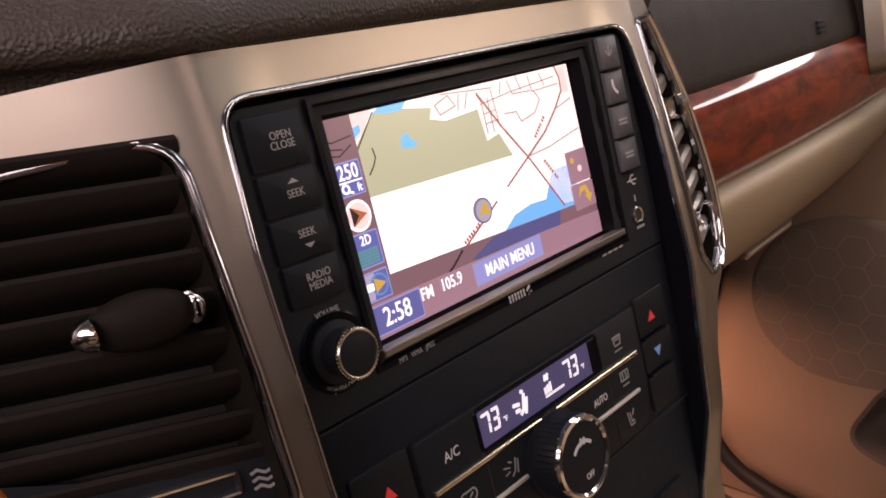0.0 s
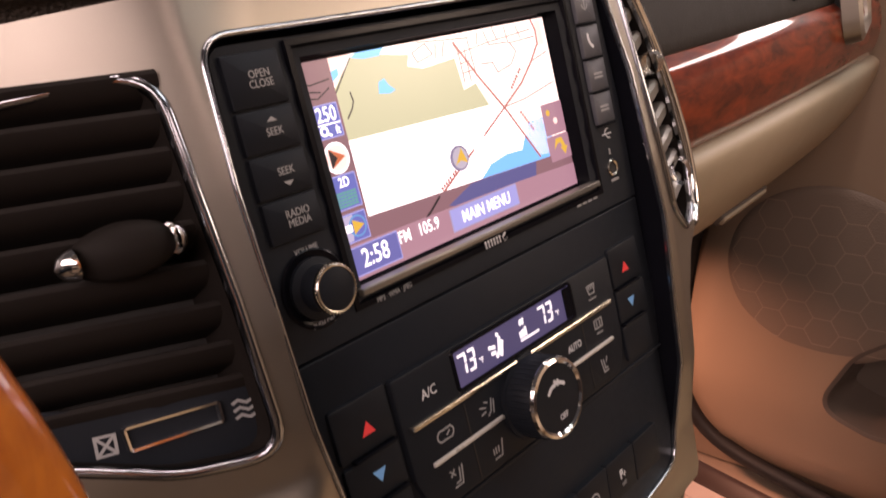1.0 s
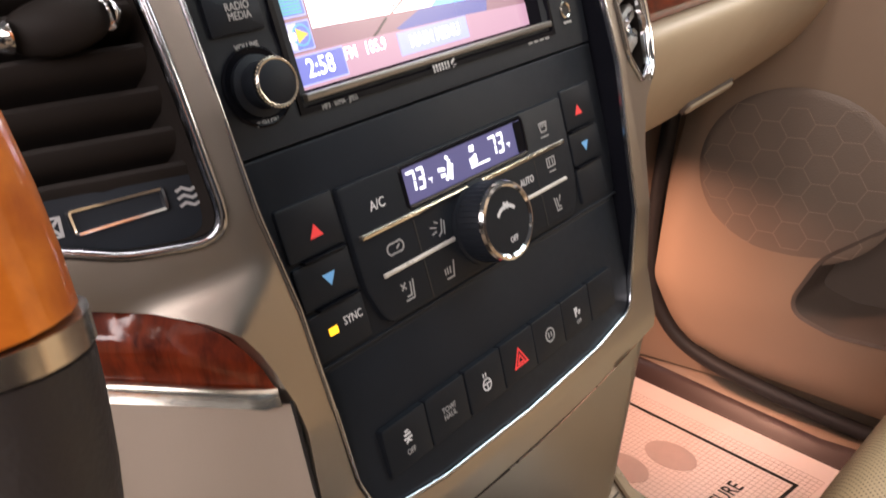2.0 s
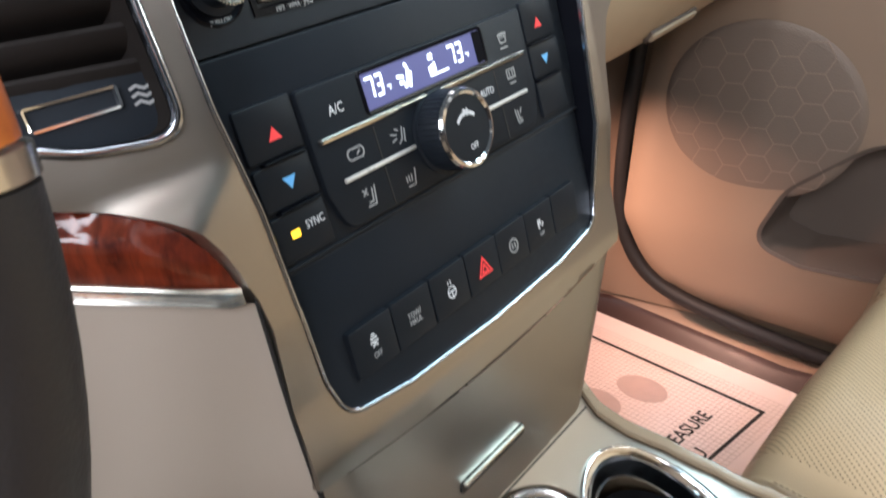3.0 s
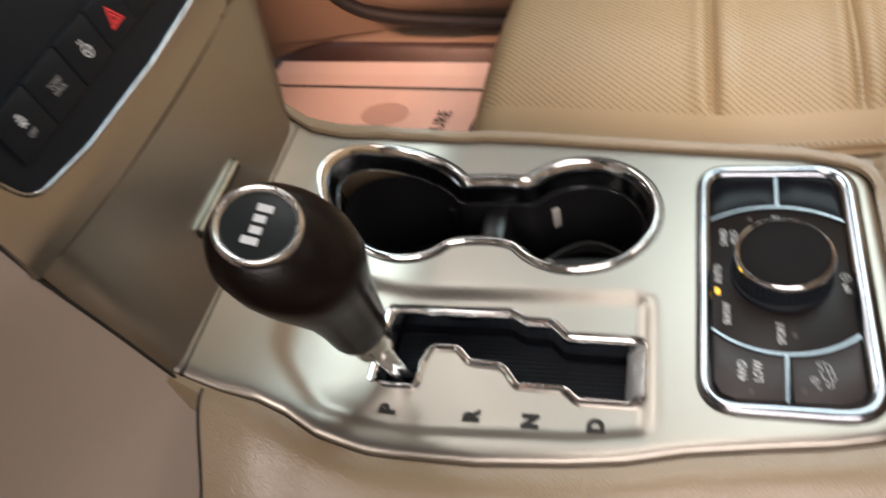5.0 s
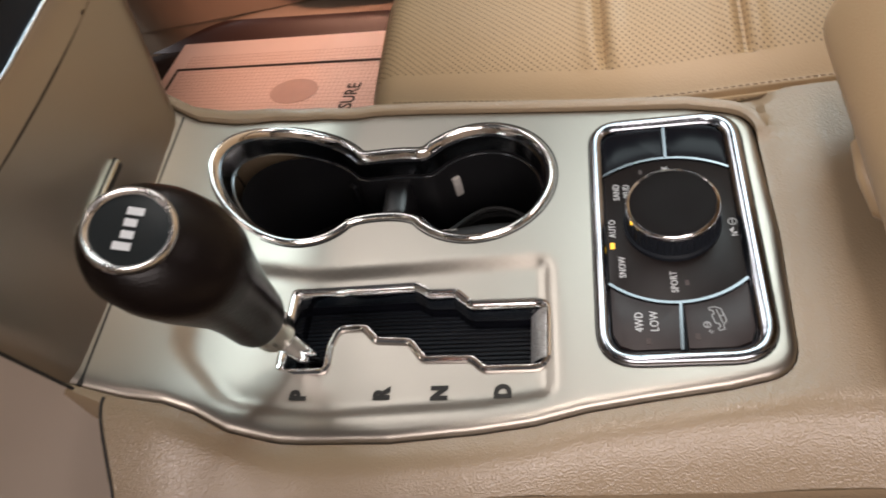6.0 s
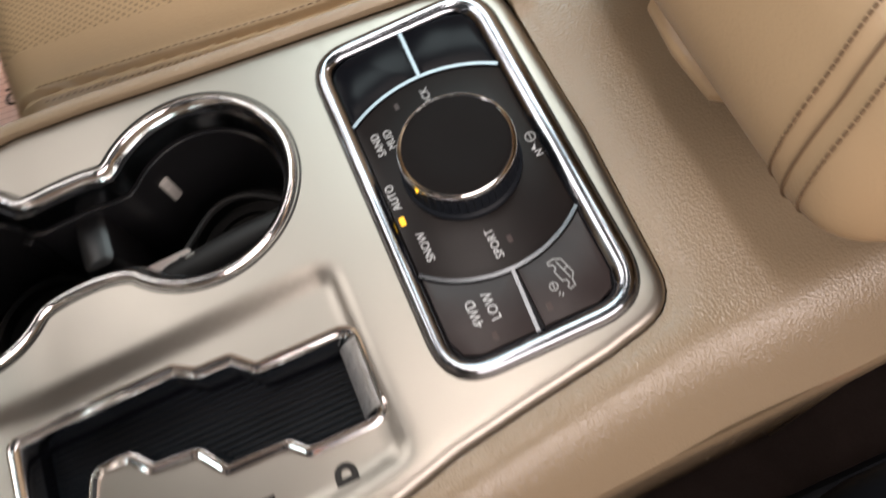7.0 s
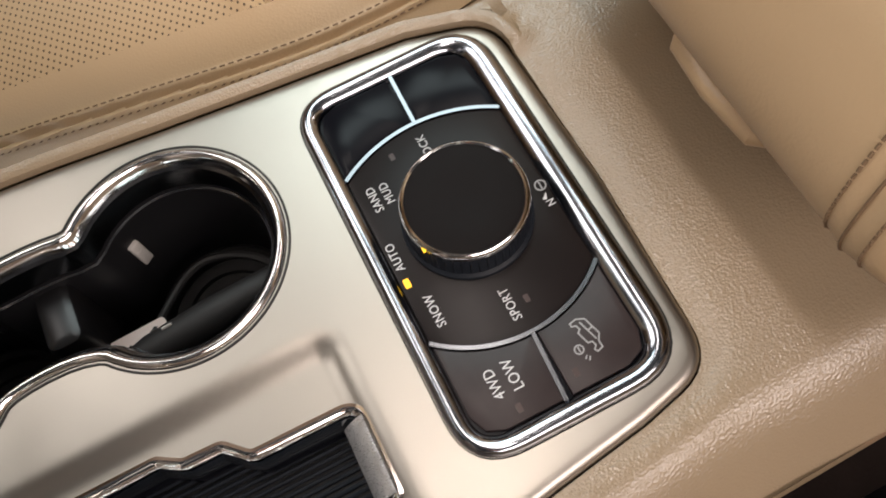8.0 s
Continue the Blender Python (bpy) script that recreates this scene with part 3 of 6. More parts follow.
part("pull", plate(rect(-0.026, -0.0012, 0.026, 0.0012, 0.0006), -0.002, 0.0026, 0.0006), SATIN, low, "slim chrome pull", PULL)

# ---- the head unit ----
unit = thing("head_unit", "black navigation head unit with a lit map screen", "head unit", STACK)
SCREEN = scaled(rect(-70.4, 47, 73, 125))
face_out = scaled(rounded([(-106, 133.5, 6), (106, 133.5, 6), (109, 80, 20), (108, 31.5, 1), (-108, 31.5, 1), (-109, 80, 20)], 4))
part("faceplate", sheet(face_out, [offset(SCREEN, 0.0015)], 0.008, lambda u, v: -0.0015 if abs(u) < 0.079 and v > 0.044 else 0.0, 0.012, 0.0), BLACK, unit)
part("screen_lip", sweep(SCREEN, [(0.0, -0.0085), (0.002, -0.0072), (0.0055, 0.0006), (0.0075, 0.0006), (0.0078, -0.003)]), GLOSSBLACK, unit)
part("silver_rail", plate(scaled(rect(-74, 43.6, 78, 46.2, 0.5)), -0.004, 0.0016, 0.0006), mat("dull_silver_plastic", (0.30, 0.28, 0.25), 0.35, 0.6), unit, "thin dull silver rail")


def unlit(name, colour, power):
    return mat(name, (0.02, 0.02, 0.02), 0.25, emit=colour, power=power)


PICTURE = unlit("map_white", (1.0, 0.965, 0.95), 2.3)
M_GREEN = unlit("map_green", (0.46, 0.49, 0.31), 1.6)
M_MAUVE = unlit("map_mauve", (0.20, 0.11, 0.13), 1.6)
M_MAUVE2 = unlit("map_light_mauve", (0.33, 0.19, 0.24), 1.6)
M_BLUE = unlit("map_lake_blue", (0.12, 0.55, 0.95), 1.6)
M_LAKE = unlit("map_lake", (0.14, 0.48, 0.92), 1.6)
M_LAKE_DIM = unlit("map_lake_under_bar", (0.08, 0.085, 0.23), 1.6)
M_BUTTON = unlit("map_button_blue", (0.10, 0.13, 0.42), 1.6)
M_BUTTON2 = unlit("map_button_light_blue", (0.28, 0.30, 0.62), 1.6)
M_TEXT = unlit("map_text_white", (1.0, 1.0, 1.0), 2.0)
M_RED = unlit("map_road_red", (0.62, 0.22, 0.20), 1.0)
M_PINK = unlit("map_pink", (0.95, 0.72, 0.66), 1.6)
M_BLACK = unlit("map_black", (0.02, 0.015, 0.02), 1.0)
M_YELLOW = unlit("map_yellow", (0.95, 0.62, 0.08), 1.0)
M_TEAL = unlit("map_teal", (0.12, 0.48, 0.42), 1.0)
M_ORANGE = unlit("map_orange", (0.75, 0.20, 0.08), 1.0)
screen = part("screen", plate(SCREEN, -0.012, -0.0085), PICTURE, unit, "lit screen with a street map")
BASE = -0.0085


def patch(name, pts, material, level):
    return part(name, plate(scaled(pts), BASE - 0.0004, BASE + 0.00012 * level), material, screen)


patch("park", [(-56.5, 95.5), (24, 93.6), (18.5, 104), (10.5, 102.5), (9, 115.7), (-10, 114.5), (-18, 116.5), (-16, 120.5), (-30, 122.8), (-44, 124.2), (-50, 119), (-56.5, 113)], M_GREEN, 2)
patch("pond", [(-35.5, 109), (-34.4, 113), (-31.4, 114), (-30, 111.4), (-27, 109), (-30, 108.2)], M_BLUE, 3)
patch("top_pond", [(-45, 123.6), (-42, 125), (-28, 125), (-31, 122.4), (-39, 122.4)], M_BLUE, 3)
patch("corner_town", [(-56.5, 114), (-50, 119), (-45, 125), (-56.5, 125)], M_PINK, 2)
patch("corner_pond", [(-56.5, 116), (-52, 118.5), (-52, 121), (-56.5, 120)], M_BLUE, 3)
patch("lake", [(1.5, 62), (10, 65.8), (17, 69.9), (28, 71.6), (39, 71), (44, 78), (47, 81.8), (60, 82), (64.5, 60)], M_LAKE, 1)
patch("built_up_area", [(-17, 116.5), (9, 116), (10.5, 103), (19, 104.5), (24, 94), (33, 91), (50, 66), (73, 64), (73, 125), (-22, 125)], unlit("map_cream", (1.0, 0.86, 0.80), 1.9), 1)
road = strips([[(x * MM, y * MM) for x, y in ln] for ln in ([(-24, 61), (-3.4, 71.9), (8, 78)], [(16, 82), (33, 90.9), (48, 99), (58, 107), (65, 114), (65.5, 120), (63.6, 125)], [(33, 90.9), (50.5, 65)], [(33, 90.9), (21, 106), (10, 122)])], 0.0010, BASE + 0.0004)
part("main_road", road, M_RED, screen)
M_LANE = unlit("map_lane_brown", (0.60, 0.33, 0.30), 1.0)
lanes = [[(12, 105), (12, 118), (10, 121)], [(16, 105), (16, 119)], [(20, 106.5), (19, 122)], [(12, 109), (20, 109.5)], [(12, 113), (19, 113.5)], [(11, 117), (30, 119), (62, 121)], [(24, 111), (32, 110.5), (34, 106), (44, 108), (49, 113), (46, 117)], [(44, 124.5), (45, 117), (64, 117.5)], [(33, 91), (48, 92), (72, 96)], [(30, 124), (32, 118), (44, 117.5)], [(52, 124), (54, 118)], [(58, 107), (71, 110)], [(-12, 117), (-14, 121), (-6, 123.5), (-3, 119), (-12, 117)], [(-2, 117), (0, 123)], [(2, 117), (5, 123)], [(-10, 124.5), (20, 122.5)], [(36, 124.8), (38, 119)], [(24, 119), (26, 124)]]
tagged(part("side_street", strips([[(x * MM, y * MM) for x, y in ln] for ln in lanes], 0.0005, BASE + 0.0003), M_LANE, screen), kind="stuff")
part("shore_line", strips([[(x * MM, y * MM) for x, y in ln] for ln in ([(-56, 112), (-50, 118.5), (-45, 124)], [(-53, 103), (-50, 106), (-48.5, 108.5), (-49, 112)])], 0.0005, BASE + 0.0004), M_BLACK, screen)
patch("side_bar", [(-70.4, 47), (-55.5, 47), (-55.5, 125), (-70.4, 125)], M_MAUVE, 5)
part("faint_lines", strips([[(x * MM, y * MM) for x, y in ln] for ln in ([(-71, 119), (-66, 117), (-57, 118)], [(-70, 113), (-64, 112), (-58, 115)], [(-68, 115), (-62, 114)])], 0.0005, BASE + 0.0007), M_BLACK, screen)
patch("bottom_bar", [(-55.5, 47), (73, 47), (73, 63.2), (-55.5, 67.5)], M_MAUVE, 5)
patch("lake_under_bar", [(-14, 60), (1.5, 65.2), (20, 64.8), (46, 64), (44, 58), (-8, 58)], M_LAKE_DIM, 6)
part("road_under_bar", strips([[(-0.032, 0.0565), (-0.024, 0.061), (-0.018, 0.065)]], 0.0009, BASE + 0.0008), M_BLACK, screen)
patch("status_bar", [(-70.4, 47), (73, 47), (73, 57), (30, 58.5), (-70.4, 59.8)], M_MAUVE2, 7)
for k, (y0, y1, name) in enumerate([(98, 110, "scale_button"), (72.5, 85, "view_button"), (60.5, 71, "voice_button"), (48.2, 59, "clock_button")]):
    x1 = -44.5 if k == 3 else -56.8
    patch(name + "_edge", rect(-69.6, y0, x1, y1, 0.4), M_BUTTON2, 8)
    patch(name, rect(-69.2, y0 + 0.5, x1 - 0.5, y1 - 0.5, 0.4), M_BUTTON if k < 3 else unlit("map_clock_blue", (0.17, 0.19, 0.55), 1.0), 9)
patch("red_button_disc", circle(-62.8, 91, 5.6, 28), M_TEXT, 8)
patch("red_button_core", circle(-62.8, 91, 4.7, 28), M_PINK, 9)
patch("red_button_arrow", [(-66, 94.6), (-59, 91), (-66, 87.6)], M_ORANGE, 10)
patch("black_arrow", [(-66, 94.6), (-62.8, 91), (-66, 87.6)], M_BLACK, 11)
patch("voice_glow", [(-69, 61.2), (-65, 61.2), (-63, 70.4), (-69, 70.4)], unlit("map_pale_lilac", (0.62, 0.60, 0.85), 1.0), 10)
patch("voice_disc", circle(-61.8, 66, 4.0, 24), unlit("map_sky_blue", (0.15, 0.45, 0.85), 1.0), 11)
patch("voice_core", circle(-61.8, 66, 3.3, 24), M_BUTTON, 12)
patch("voice_arrow", [(-64, 68.6), (-58.8, 66), (-64, 63.4)], M_YELLOW, 13)
patch("voice_mark", rect(-68, 64.6, -64.6, 67.2, 0.3), M_TEXT, 13)
grid_bm = bmesh.new()
for i in range(6):
    for j in range(5):
        plate(scaled(rect(-67.6 + i * 1.55, 73.6 + j * 1.15, -66.4 + i * 1.55, 74.4 + j * 1.15)), BASE, BASE + 0.0014, 0, grid_bm)
part("grid_icon", grid_bm, M_TEAL, screen)
patch("route_button", rect(58, 72.5, 73, 87, 0.5), M_MAUVE2, 6)
patch("return_button", rect(57.5, 60.5, 73, 72, 0.5), M_MAUVE2, 8)
patch("return_arrow", [(61, 66), (63, 70.5), (67.5, 70.5), (69.5, 66), (71, 66), (68.4, 62.4), (65.6, 66), (67, 66), (66, 68.4), (63.6, 68)], M_YELLOW, 9)
patch("route_dot", circle(61.5, 82.8, 1.4, 12), M_YELLOW, 7)
patch("route_dot", circle(66, 78.5, 1.5, 12), M_PINK, 7)
patch("corner_label", rect(65.6, 113, 70.6, 124.4, 0.3), M_PINK, 3)
patch("main_menu_edge", rect(-15.2, 49, 28.5, 58.4, 0.5), unlit("map_rim_lilac", (0.45, 0.44, 0.75), 1.0), 8)
patch("main_menu_button", rect(-14.6, 49.5, 27.9, 57.9, 0.4), M_BUTTON2, 9)
for txt, size, x, y, mt in [("250", 7.4, -63, 106.2, M_TEXT), ("ft", 4.2, -59.4, 100.4, M_TEXT), ("2D", 4.9, -63, 82.2, M_TEXT), ("2:58", 9.6, -57.2, 53.8, M_TEXT), ("FM", 6.6, -41.6, 55.6, M_TEXT), ("105.9", 6.6, -28.4, 55.6, M_TEXT), ("MAIN MENU", 7.0, 6.6, 53.6, M_TEXT)]:
    part("screen_text", words(txt, size * MM, x * MM, y * MM, BASE + 0.0015, 0, 1.02, 0.80, 0.00004), mt, screen)
part("scale_rule", strips([[(-0.0685, 0.1030), (-0.0575, 0.1030)]], 0.0005, BASE + 0.0014), M_TEXT, screen)
part("magnifier", strips([arc(-0.0655, 0.1008, 0.0014, 0, 360), [(-0.0645, 0.0998), (-0.0625, 0.0990)]], 0.0008, BASE + 0.0015), M_TEXT, screen)
for x, y, sp in [(45, 102, 40), (46.5, 82, -55), (-10, 70, 26)]:
    c, q = math.cos(radians(sp)), math.sin(radians(sp))
    part("road_name", strips([[((x + k * c) * MM, (y + k * q) * MM), ((x + (k + 1.1) * c) * MM, (y + (k + 1.1) * q) * MM)] for k in (-6.4, -4.8, -3.2, -1.6, 0.0, 2.4, 4.0)], 0.0014, BASE + 0.0006), M_RED, screen)
patch("position_ring", circle(-1.6, 76.6, 5.2, 30), unlit("map_grey_blue", (0.25, 0.24, 0.40), 1.0), 6)
patch("position_core", circle(-1.6, 76.6, 4.4, 30), unlit("map_lilac", (0.62, 0.60, 0.72), 1.0), 7)
patch("position_arrow", [(-0.2, 80.4), (-5, 74.4), (-1.6, 75.6), (2.2, 74)], M_YELLOW, 8)

# keys beside the screen
for i, (v0, v1, txt) in enumerate([(113.6, 130.5, "OPEN\nCLOSE"), (99.4, 112.8, "SEEK"), (85.0, 98.6, "SEEK"), (70.6, 84.2, "RADIO\nMEDIA")]):
    key = part("key", plate(scaled(rect(-103.5, v0, -82, v1, 0.8)), -0.003, 0.0016, 0.0006), BLACK2, unit)
    part("legend", words(txt, 3.6 * MM, -0.0912, (v0 + v1) / 2 * MM - (0.0008 if i == 1 else -0.0008 if i == 2 else 0), 0.0018, 0, 1.0, 0.86), DIMPRINT, key)
    if i in (1, 2):
        s = 1 if i == 1 else -1
        cy = (v0 + v1) / 2 + 3.1 * s
        part("arrow", plate(scaled([(-93.2, cy - 0.6 * s), (-89.2, cy - 0.6 * s), (-91.2, cy + 0.9 * s)]), 0.001, 0.0018), DIMPRINT, key)
part("legend", words("VOLUME", 2.9 * MM, -0.0912, 0.0662, 0.0006, 0, 1.0, 0.86), DIMPRINT, unit)
part("legend", words("PUSH ON", 2.5 * MM, -0.0920, 0.0410, 0.0006, 0, 1.0, 0.86), DIMPRINT, unit)
KNOB = Matrix.Translation((-0.0915, 0.0530, 0))
part("knob_recess", turned([(0.0136, 0.0005), (0.0128, 0.0009), (0.0118, 0.0004), (0.0, 0.0004)], 40), GLOSSBLACK, unit, "shallow dished recess", KNOB)
knob = part("volume_knob", turned([(0.0104, 0.0), (0.0104, 0.002), (0.0078, 0.0028), (0.0076, 0.0100), (0.0072, 0.0116), (0.0060, 0.0121), (0.0, 0.0122)], 36), BLACK2, unit, "", KNOB)
part("knob_ring", turned([(0.0075, 0.0086), (0.0081, 0.0096), (0.0081, 0.0114), (0.0077, 0.0120), (0.0072, 0.0119), (0.0070, 0.0114)], 36), SATIN, knob, "knurled chrome ring")
teeth = bmesh.new()
for k in range(40):
    a = 2 * math.pi * k / 40
    tube([(0.0081 * math.cos(a), 0.0081 * math.sin(a), 0.0096), (0.0081 * math.cos(a), 0.0081 * math.sin(a), 0.0114)], 0.00035, 4, teeth)
tagged(part("ring_knurling", teeth, CHROME, knob), kind="stuff")
part("legend", words("MP3 · WMA · JPEG", 2.6 * MM, -0.0595, 0.0400, 0.0006, 0, 1.0, 0.85), DIMPRINT, unit)
part("maker_mark", strips([[(x * MM, 0.0396), (x * MM, 0.0426)] for x in (-7.4, -5.6, -3.8, -2.0, -0.2, 1.6)] + [[(0.0032, 0.0410), (0.0056, 0.0428)], [(0.0038, 0.0398), (0.0064, 0.0403)]], 0.0010, 0.0006), PRINT, unit, "small pale emblem")
part("legend_bar", strips([[(x * MM, 0.0392), ((x + 3.2) * MM, 0.0392)] for x in (58, 62.5, 67, 71.5)], 0.0014, 0.0005), DIMPRINT, unit)
for i, v in enumerate([125.5, 109.6, 93.8, 78.2]):
    key = part("key", plate(scaled(rect(85.5, v - 7.3, 100.5, v + 7.3, 0.8)), -0.003, 0.0020, 0.0007), SLATE, unit, "slate grey key")
    if i == 0:
        part("icon", strips([[(0.0925, 0.1235), (0.0925, 0.1285)], arc(0.0925, 0.1265, 0.0022, 180, 360, 6)], 0.0006, 0.0022), DIMPRINT, key)
    elif i == 1:
        part("icon", strips([arc(0.0955, 0.1115, 0.005, 160, 250, 8)], 0.0015, 0.0022), PRINT, key)
    else:
        part("icon", strips([[(0.0895, v * MM + 0.0006), (0.0965, v * MM + 0.0006)], [(0.0895, v * MM - 0.0012), (0.0965, v * MM - 0.0012)]], 0.0010, 0.0022), DIMPRINT, key)
    part("key_bar", plate(scaled(rect(86.5, v - 8.6, 99, v - 7.7, 0.3)), -0.001, 0.003, 0.0005), GLOSSBLACK, unit)
part("usb_icon", strips([[(0.0885, 0.0655), (0.0965, 0.0655)], [(0.0905, 0.0655), (0.0925, 0.0678), (0.0945, 0.0678)], [(0.0915, 0.0655), (0.0932, 0.0635), (0.095, 0.0635)]], 0.0006, 0.0006), PRINT, unit)
part("jack_ring", sweep(circle(0.0922, 0.0490, 0.0027, 24), [(0, -0.004), (0, 0.0008), (0.0008, 0.0012), (0.0014, 0.0006), (0.0014, -0.001)]), SATIN, unit, "small metal audio jack")
part("jack_hole", turned([(0.0027, -0.004), (0.0027, 0.0003), (0.0, 0.0003)], 20, None, 0.0922, 0.0490), DARK, unit)
part("small_legend", strips([[(0.089, 0.0432), (0.0955, 0.0432)]], 0.0012, 0.0006), DIMPRINT, unit)
part("mic_icon", strips([[(0.0922, 0.0555), (0.0922, 0.0585)]], 0.0012, 0.0006), DIMPRINT, unit)

# ---- the climate panel ----
clim = thing("climate_panel", "black climate control panel with a lit display and dial", "climate control", STACK)
clim_out = scaled(rounded([(-108, 30.5, 1), (108, 30.5, 1), (107.5, -20, 6), (104, -47.5, 5), (-104, -47.5, 5), (-107.5, -20, 6)], 2))
part("faceplate", plate(clim_out, -0.012, 0.0, 0.0008), BLACK, clim)
CENTRE = Matrix.Translation((-0.0022, 0.0016, 0))
LEFTKEYS = Matrix.Translation((-0.0011, 0.0008, 0))
RIGHTKEYS = Matrix.Translation((-0.0024, 0.0018, 0))
core = scaled(rounded([(-72, 10, 2), (72, 10, 2), (71.5, -30, 8), (66, -46.5, 9), (-66, -46.5, 9), (-71.5, -30, 8)], 3))
centre = part("centre_block", plate(core, -0.001, 0.0026, 0.001), BLACK2, clim, at=CENTRE)
DISP = scaled(rect(-39.6, -7.0, 38.0, 7.2, 0.8))
part("display_rim", sweep(DISP, [(0, 0.0010), (0.0002, 0.0032), (0.0012, 0.0034), (0.002, 0.0024)]), GLOSSBLACK, clim, at=CENTRE)
disp = part("display", plate(DISP, 0.0, 0.0028), LCD, clim, "violet backlit display", at=CENTRE)
part("display_end", plate(scaled(rect(32.4, -6.8, 37.8, 7.0, 0.6)), 0.0, 0.0031), GLOSSBLACK, disp, "unlit gloss black end of the display")


def digit(ch, x0):
    """Seven-segment strokes of a 3 or a 7, leaning a little."""
    y0, y1, ym, w = -2.6, 5.0, 1.2, 3.7
    if ch == "7":
        ln = [[(x0 - 0.3, y1), (x0 + w + 0.4, y1)], [(x0 + w + 0.1, y1 - 0.5), (x0 + w - 0.1, ym + 0.3)], [(x0 + w - 0.2, ym - 0.3), (x0 + w - 0.5, y0)]]
    else:
        ln = [[(x0 + 0.4, y1), (x0 + w + 0.4, y1)], [(x0 + w + 0.1, y1 - 0.5), (x0 + w - 0.1, ym + 0.3)], [(x0 + 0.9, ym), (x0 + w - 0.6, ym)], [(x0 + w - 0.2, ym - 0.3), (x0 + w - 0.5, y0 + 0.5)], [(x0, y0), (x0 + w - 0.3, y0)]]
    for l in ln:
        part("segment", strips([[(p * MM, q * MM) for p, q in l]], 0.0011, 0.0031), LCDTEXT, disp)


for sx in (-37.6, 14.2):
    digit("7", sx)
    digit("3", sx + 5.2)
    part("degree_mark", words("°F", 3.0 * MM, (sx + 12.2) * MM, -0.0014, 0.0031), LCDTEXT, disp)
part("airflow_icon", strips([[(x * MM, y * MM) for x, y in ln] for ln in ([(-16.6, -4.0), (-14.6, -2.4), (-12.8, 3.6)], [(-13.6, -4.6), (-11.6, 1.6)], [(-20.2, 1.2), (-16.2, 0.4)], [(-19.2, -1.6), (-16.4, -1.8)], [(-14.6, 5.0), (-13.0, 4.2)])], 0.0015, 0.0031), LCDTEXT, disp)
part("fan_bars", strips([[(x * MM, -2.6 * MM), (x * MM, y * MM)] for x, y in ((0.2, 0.2), (1.9, 0.7), (3.6, 1.3))], 0.0013, 0.0031), LCDTEXT, disp)
part("fan_rule", strips([[(-0.0004, -0.0036), (0.0122, -0.0036)]], 0.0009, 0.0031), LCDTEXT, disp)
part("fan_icon", strips([[(0.0006, 0.0030), (0.0036, 0.0050)], [(0.0010, 0.0050), (0.0032, 0.0028)]], 0.0013, 0.0031), LCDTEXT, disp)
# champagne ridge and bright lines
part("ridge", plate(scaled(rect(-68.4, -11.6, 66.2, -9.2, 0.8)), 0.001, 0.0044, 0.0010), SATIN, clim, "champagne ridge below the display", at=CENTRE)
for u0, u1 in ((-62.0, -20.7), (27.6, 63)):
    part("bright_line", plate(scaled(rect(u0, -28.6, u1, -27.0, 0.4)), 0.001, 0.0038, 0.0005), mat("bright_white_line", (0.75, 0.73, 0.70), 0.3, 0.2), clim, "thin bright silver line", at=CENTRE)
for ln in ([(-0.0405, 0.0090), (-0.0405, -0.0095)], [(0.0385, 0.0090), (0.0385, -0.0095)], [(-0.040, -0.013), (-0.040, -0.0455)], [(0.042, -0.013), (0.042, -0.0455)]):
    part("key_gap", strips([ln], 0.0007, 0.0028), DARK, clim, at=CENTRE)
part("legend", words("A/C", 5.4 * MM, -0.0555, -0.0012, 0.0028, 0, 1.0, 0.9), PRINT, clim, at=CENTRE)
part("legend", words("AUTO", 4.6 * MM, 0.0338, -0.0204, 0.0028, 0, 1.0, 0.8), PRINT, clim, at=CENTRE)
ICON = {
    "front_defrost_icon": ((54, -1.5), [[(-3, 3), (3, 3), (2, -1), (-2, -1), (-3, 3)], [(-1.4, 1), (-1.4, 3.6)], [(0, 1), (0, 3.6)], [(1.4, 1), (1.4, 3.6)], [(-3, -3.4), (3, -3.4)]]),
    "rear_defrost_icon": ((54.2, -18.6), [[(-3, 3.4), (3, 3.4), (3, -0.6), (-3, -0.6), (-3, 3.4)], [(-1.2, 0), (-1.2, 2.8)], [(1.2, 0), (1.2, 2.8)], [(-2.4, -3), (2.6, -3)]]),
    "recirculation_icon": ((-52.8, -19.6), [arc(-2, 0, 2.2, 60, 300, 8), arc(2.4, 0, 2.2, -120, 120, 8), [(-1, 2), (3.4, 2.2)], [(-1, -2), (3.4, -2.2)], [(0.6, -0.6), (2.6, 0.8)]]),
    "airflow_mode_icon": ((-28.6, -20.6), [[(0, -3.4), (2, -2), (3.4, 3)], [(3.4, -3.4), (4.6, 2)], [(-4, 1.6), (-0.4, 0.4)], [(-3.6, -1.6), (-0.8, -1)], [(-1, 3), (1, 2)]]),
    "cooled_seat_icon": ((-51.4, -37.6), [[(-3, -3.6), (1.6, -3.6), (2.8, 3.6)], [(-2, -2.2), (0.4, -2.2), (1.2, 3)], [(-4, 3.6), (-1.4, 1)], [(-3.8, 1), (-1.4, 3.6)]]),
    "heated_seat_icon": ((-27.4, -38.6), [[(-3, -3.4), (1.4, -3.4), (3, 3)], [(-3, -1.6), (-3, 1)], [(-1.6, -1.6), (-1.6, 1.2)], [(-0.2, -1.6), (0.2, 1.2)]]),
    "passenger_seat_icon": ((52.2, -37.5), [[(-1.6, 3.6), (-0.6, -3), (3, -3)], [(0.2, 3), (0.8, -1.6), (2.8, -1.6)], [(2, 1), (3.4, 3.6)]]),
}
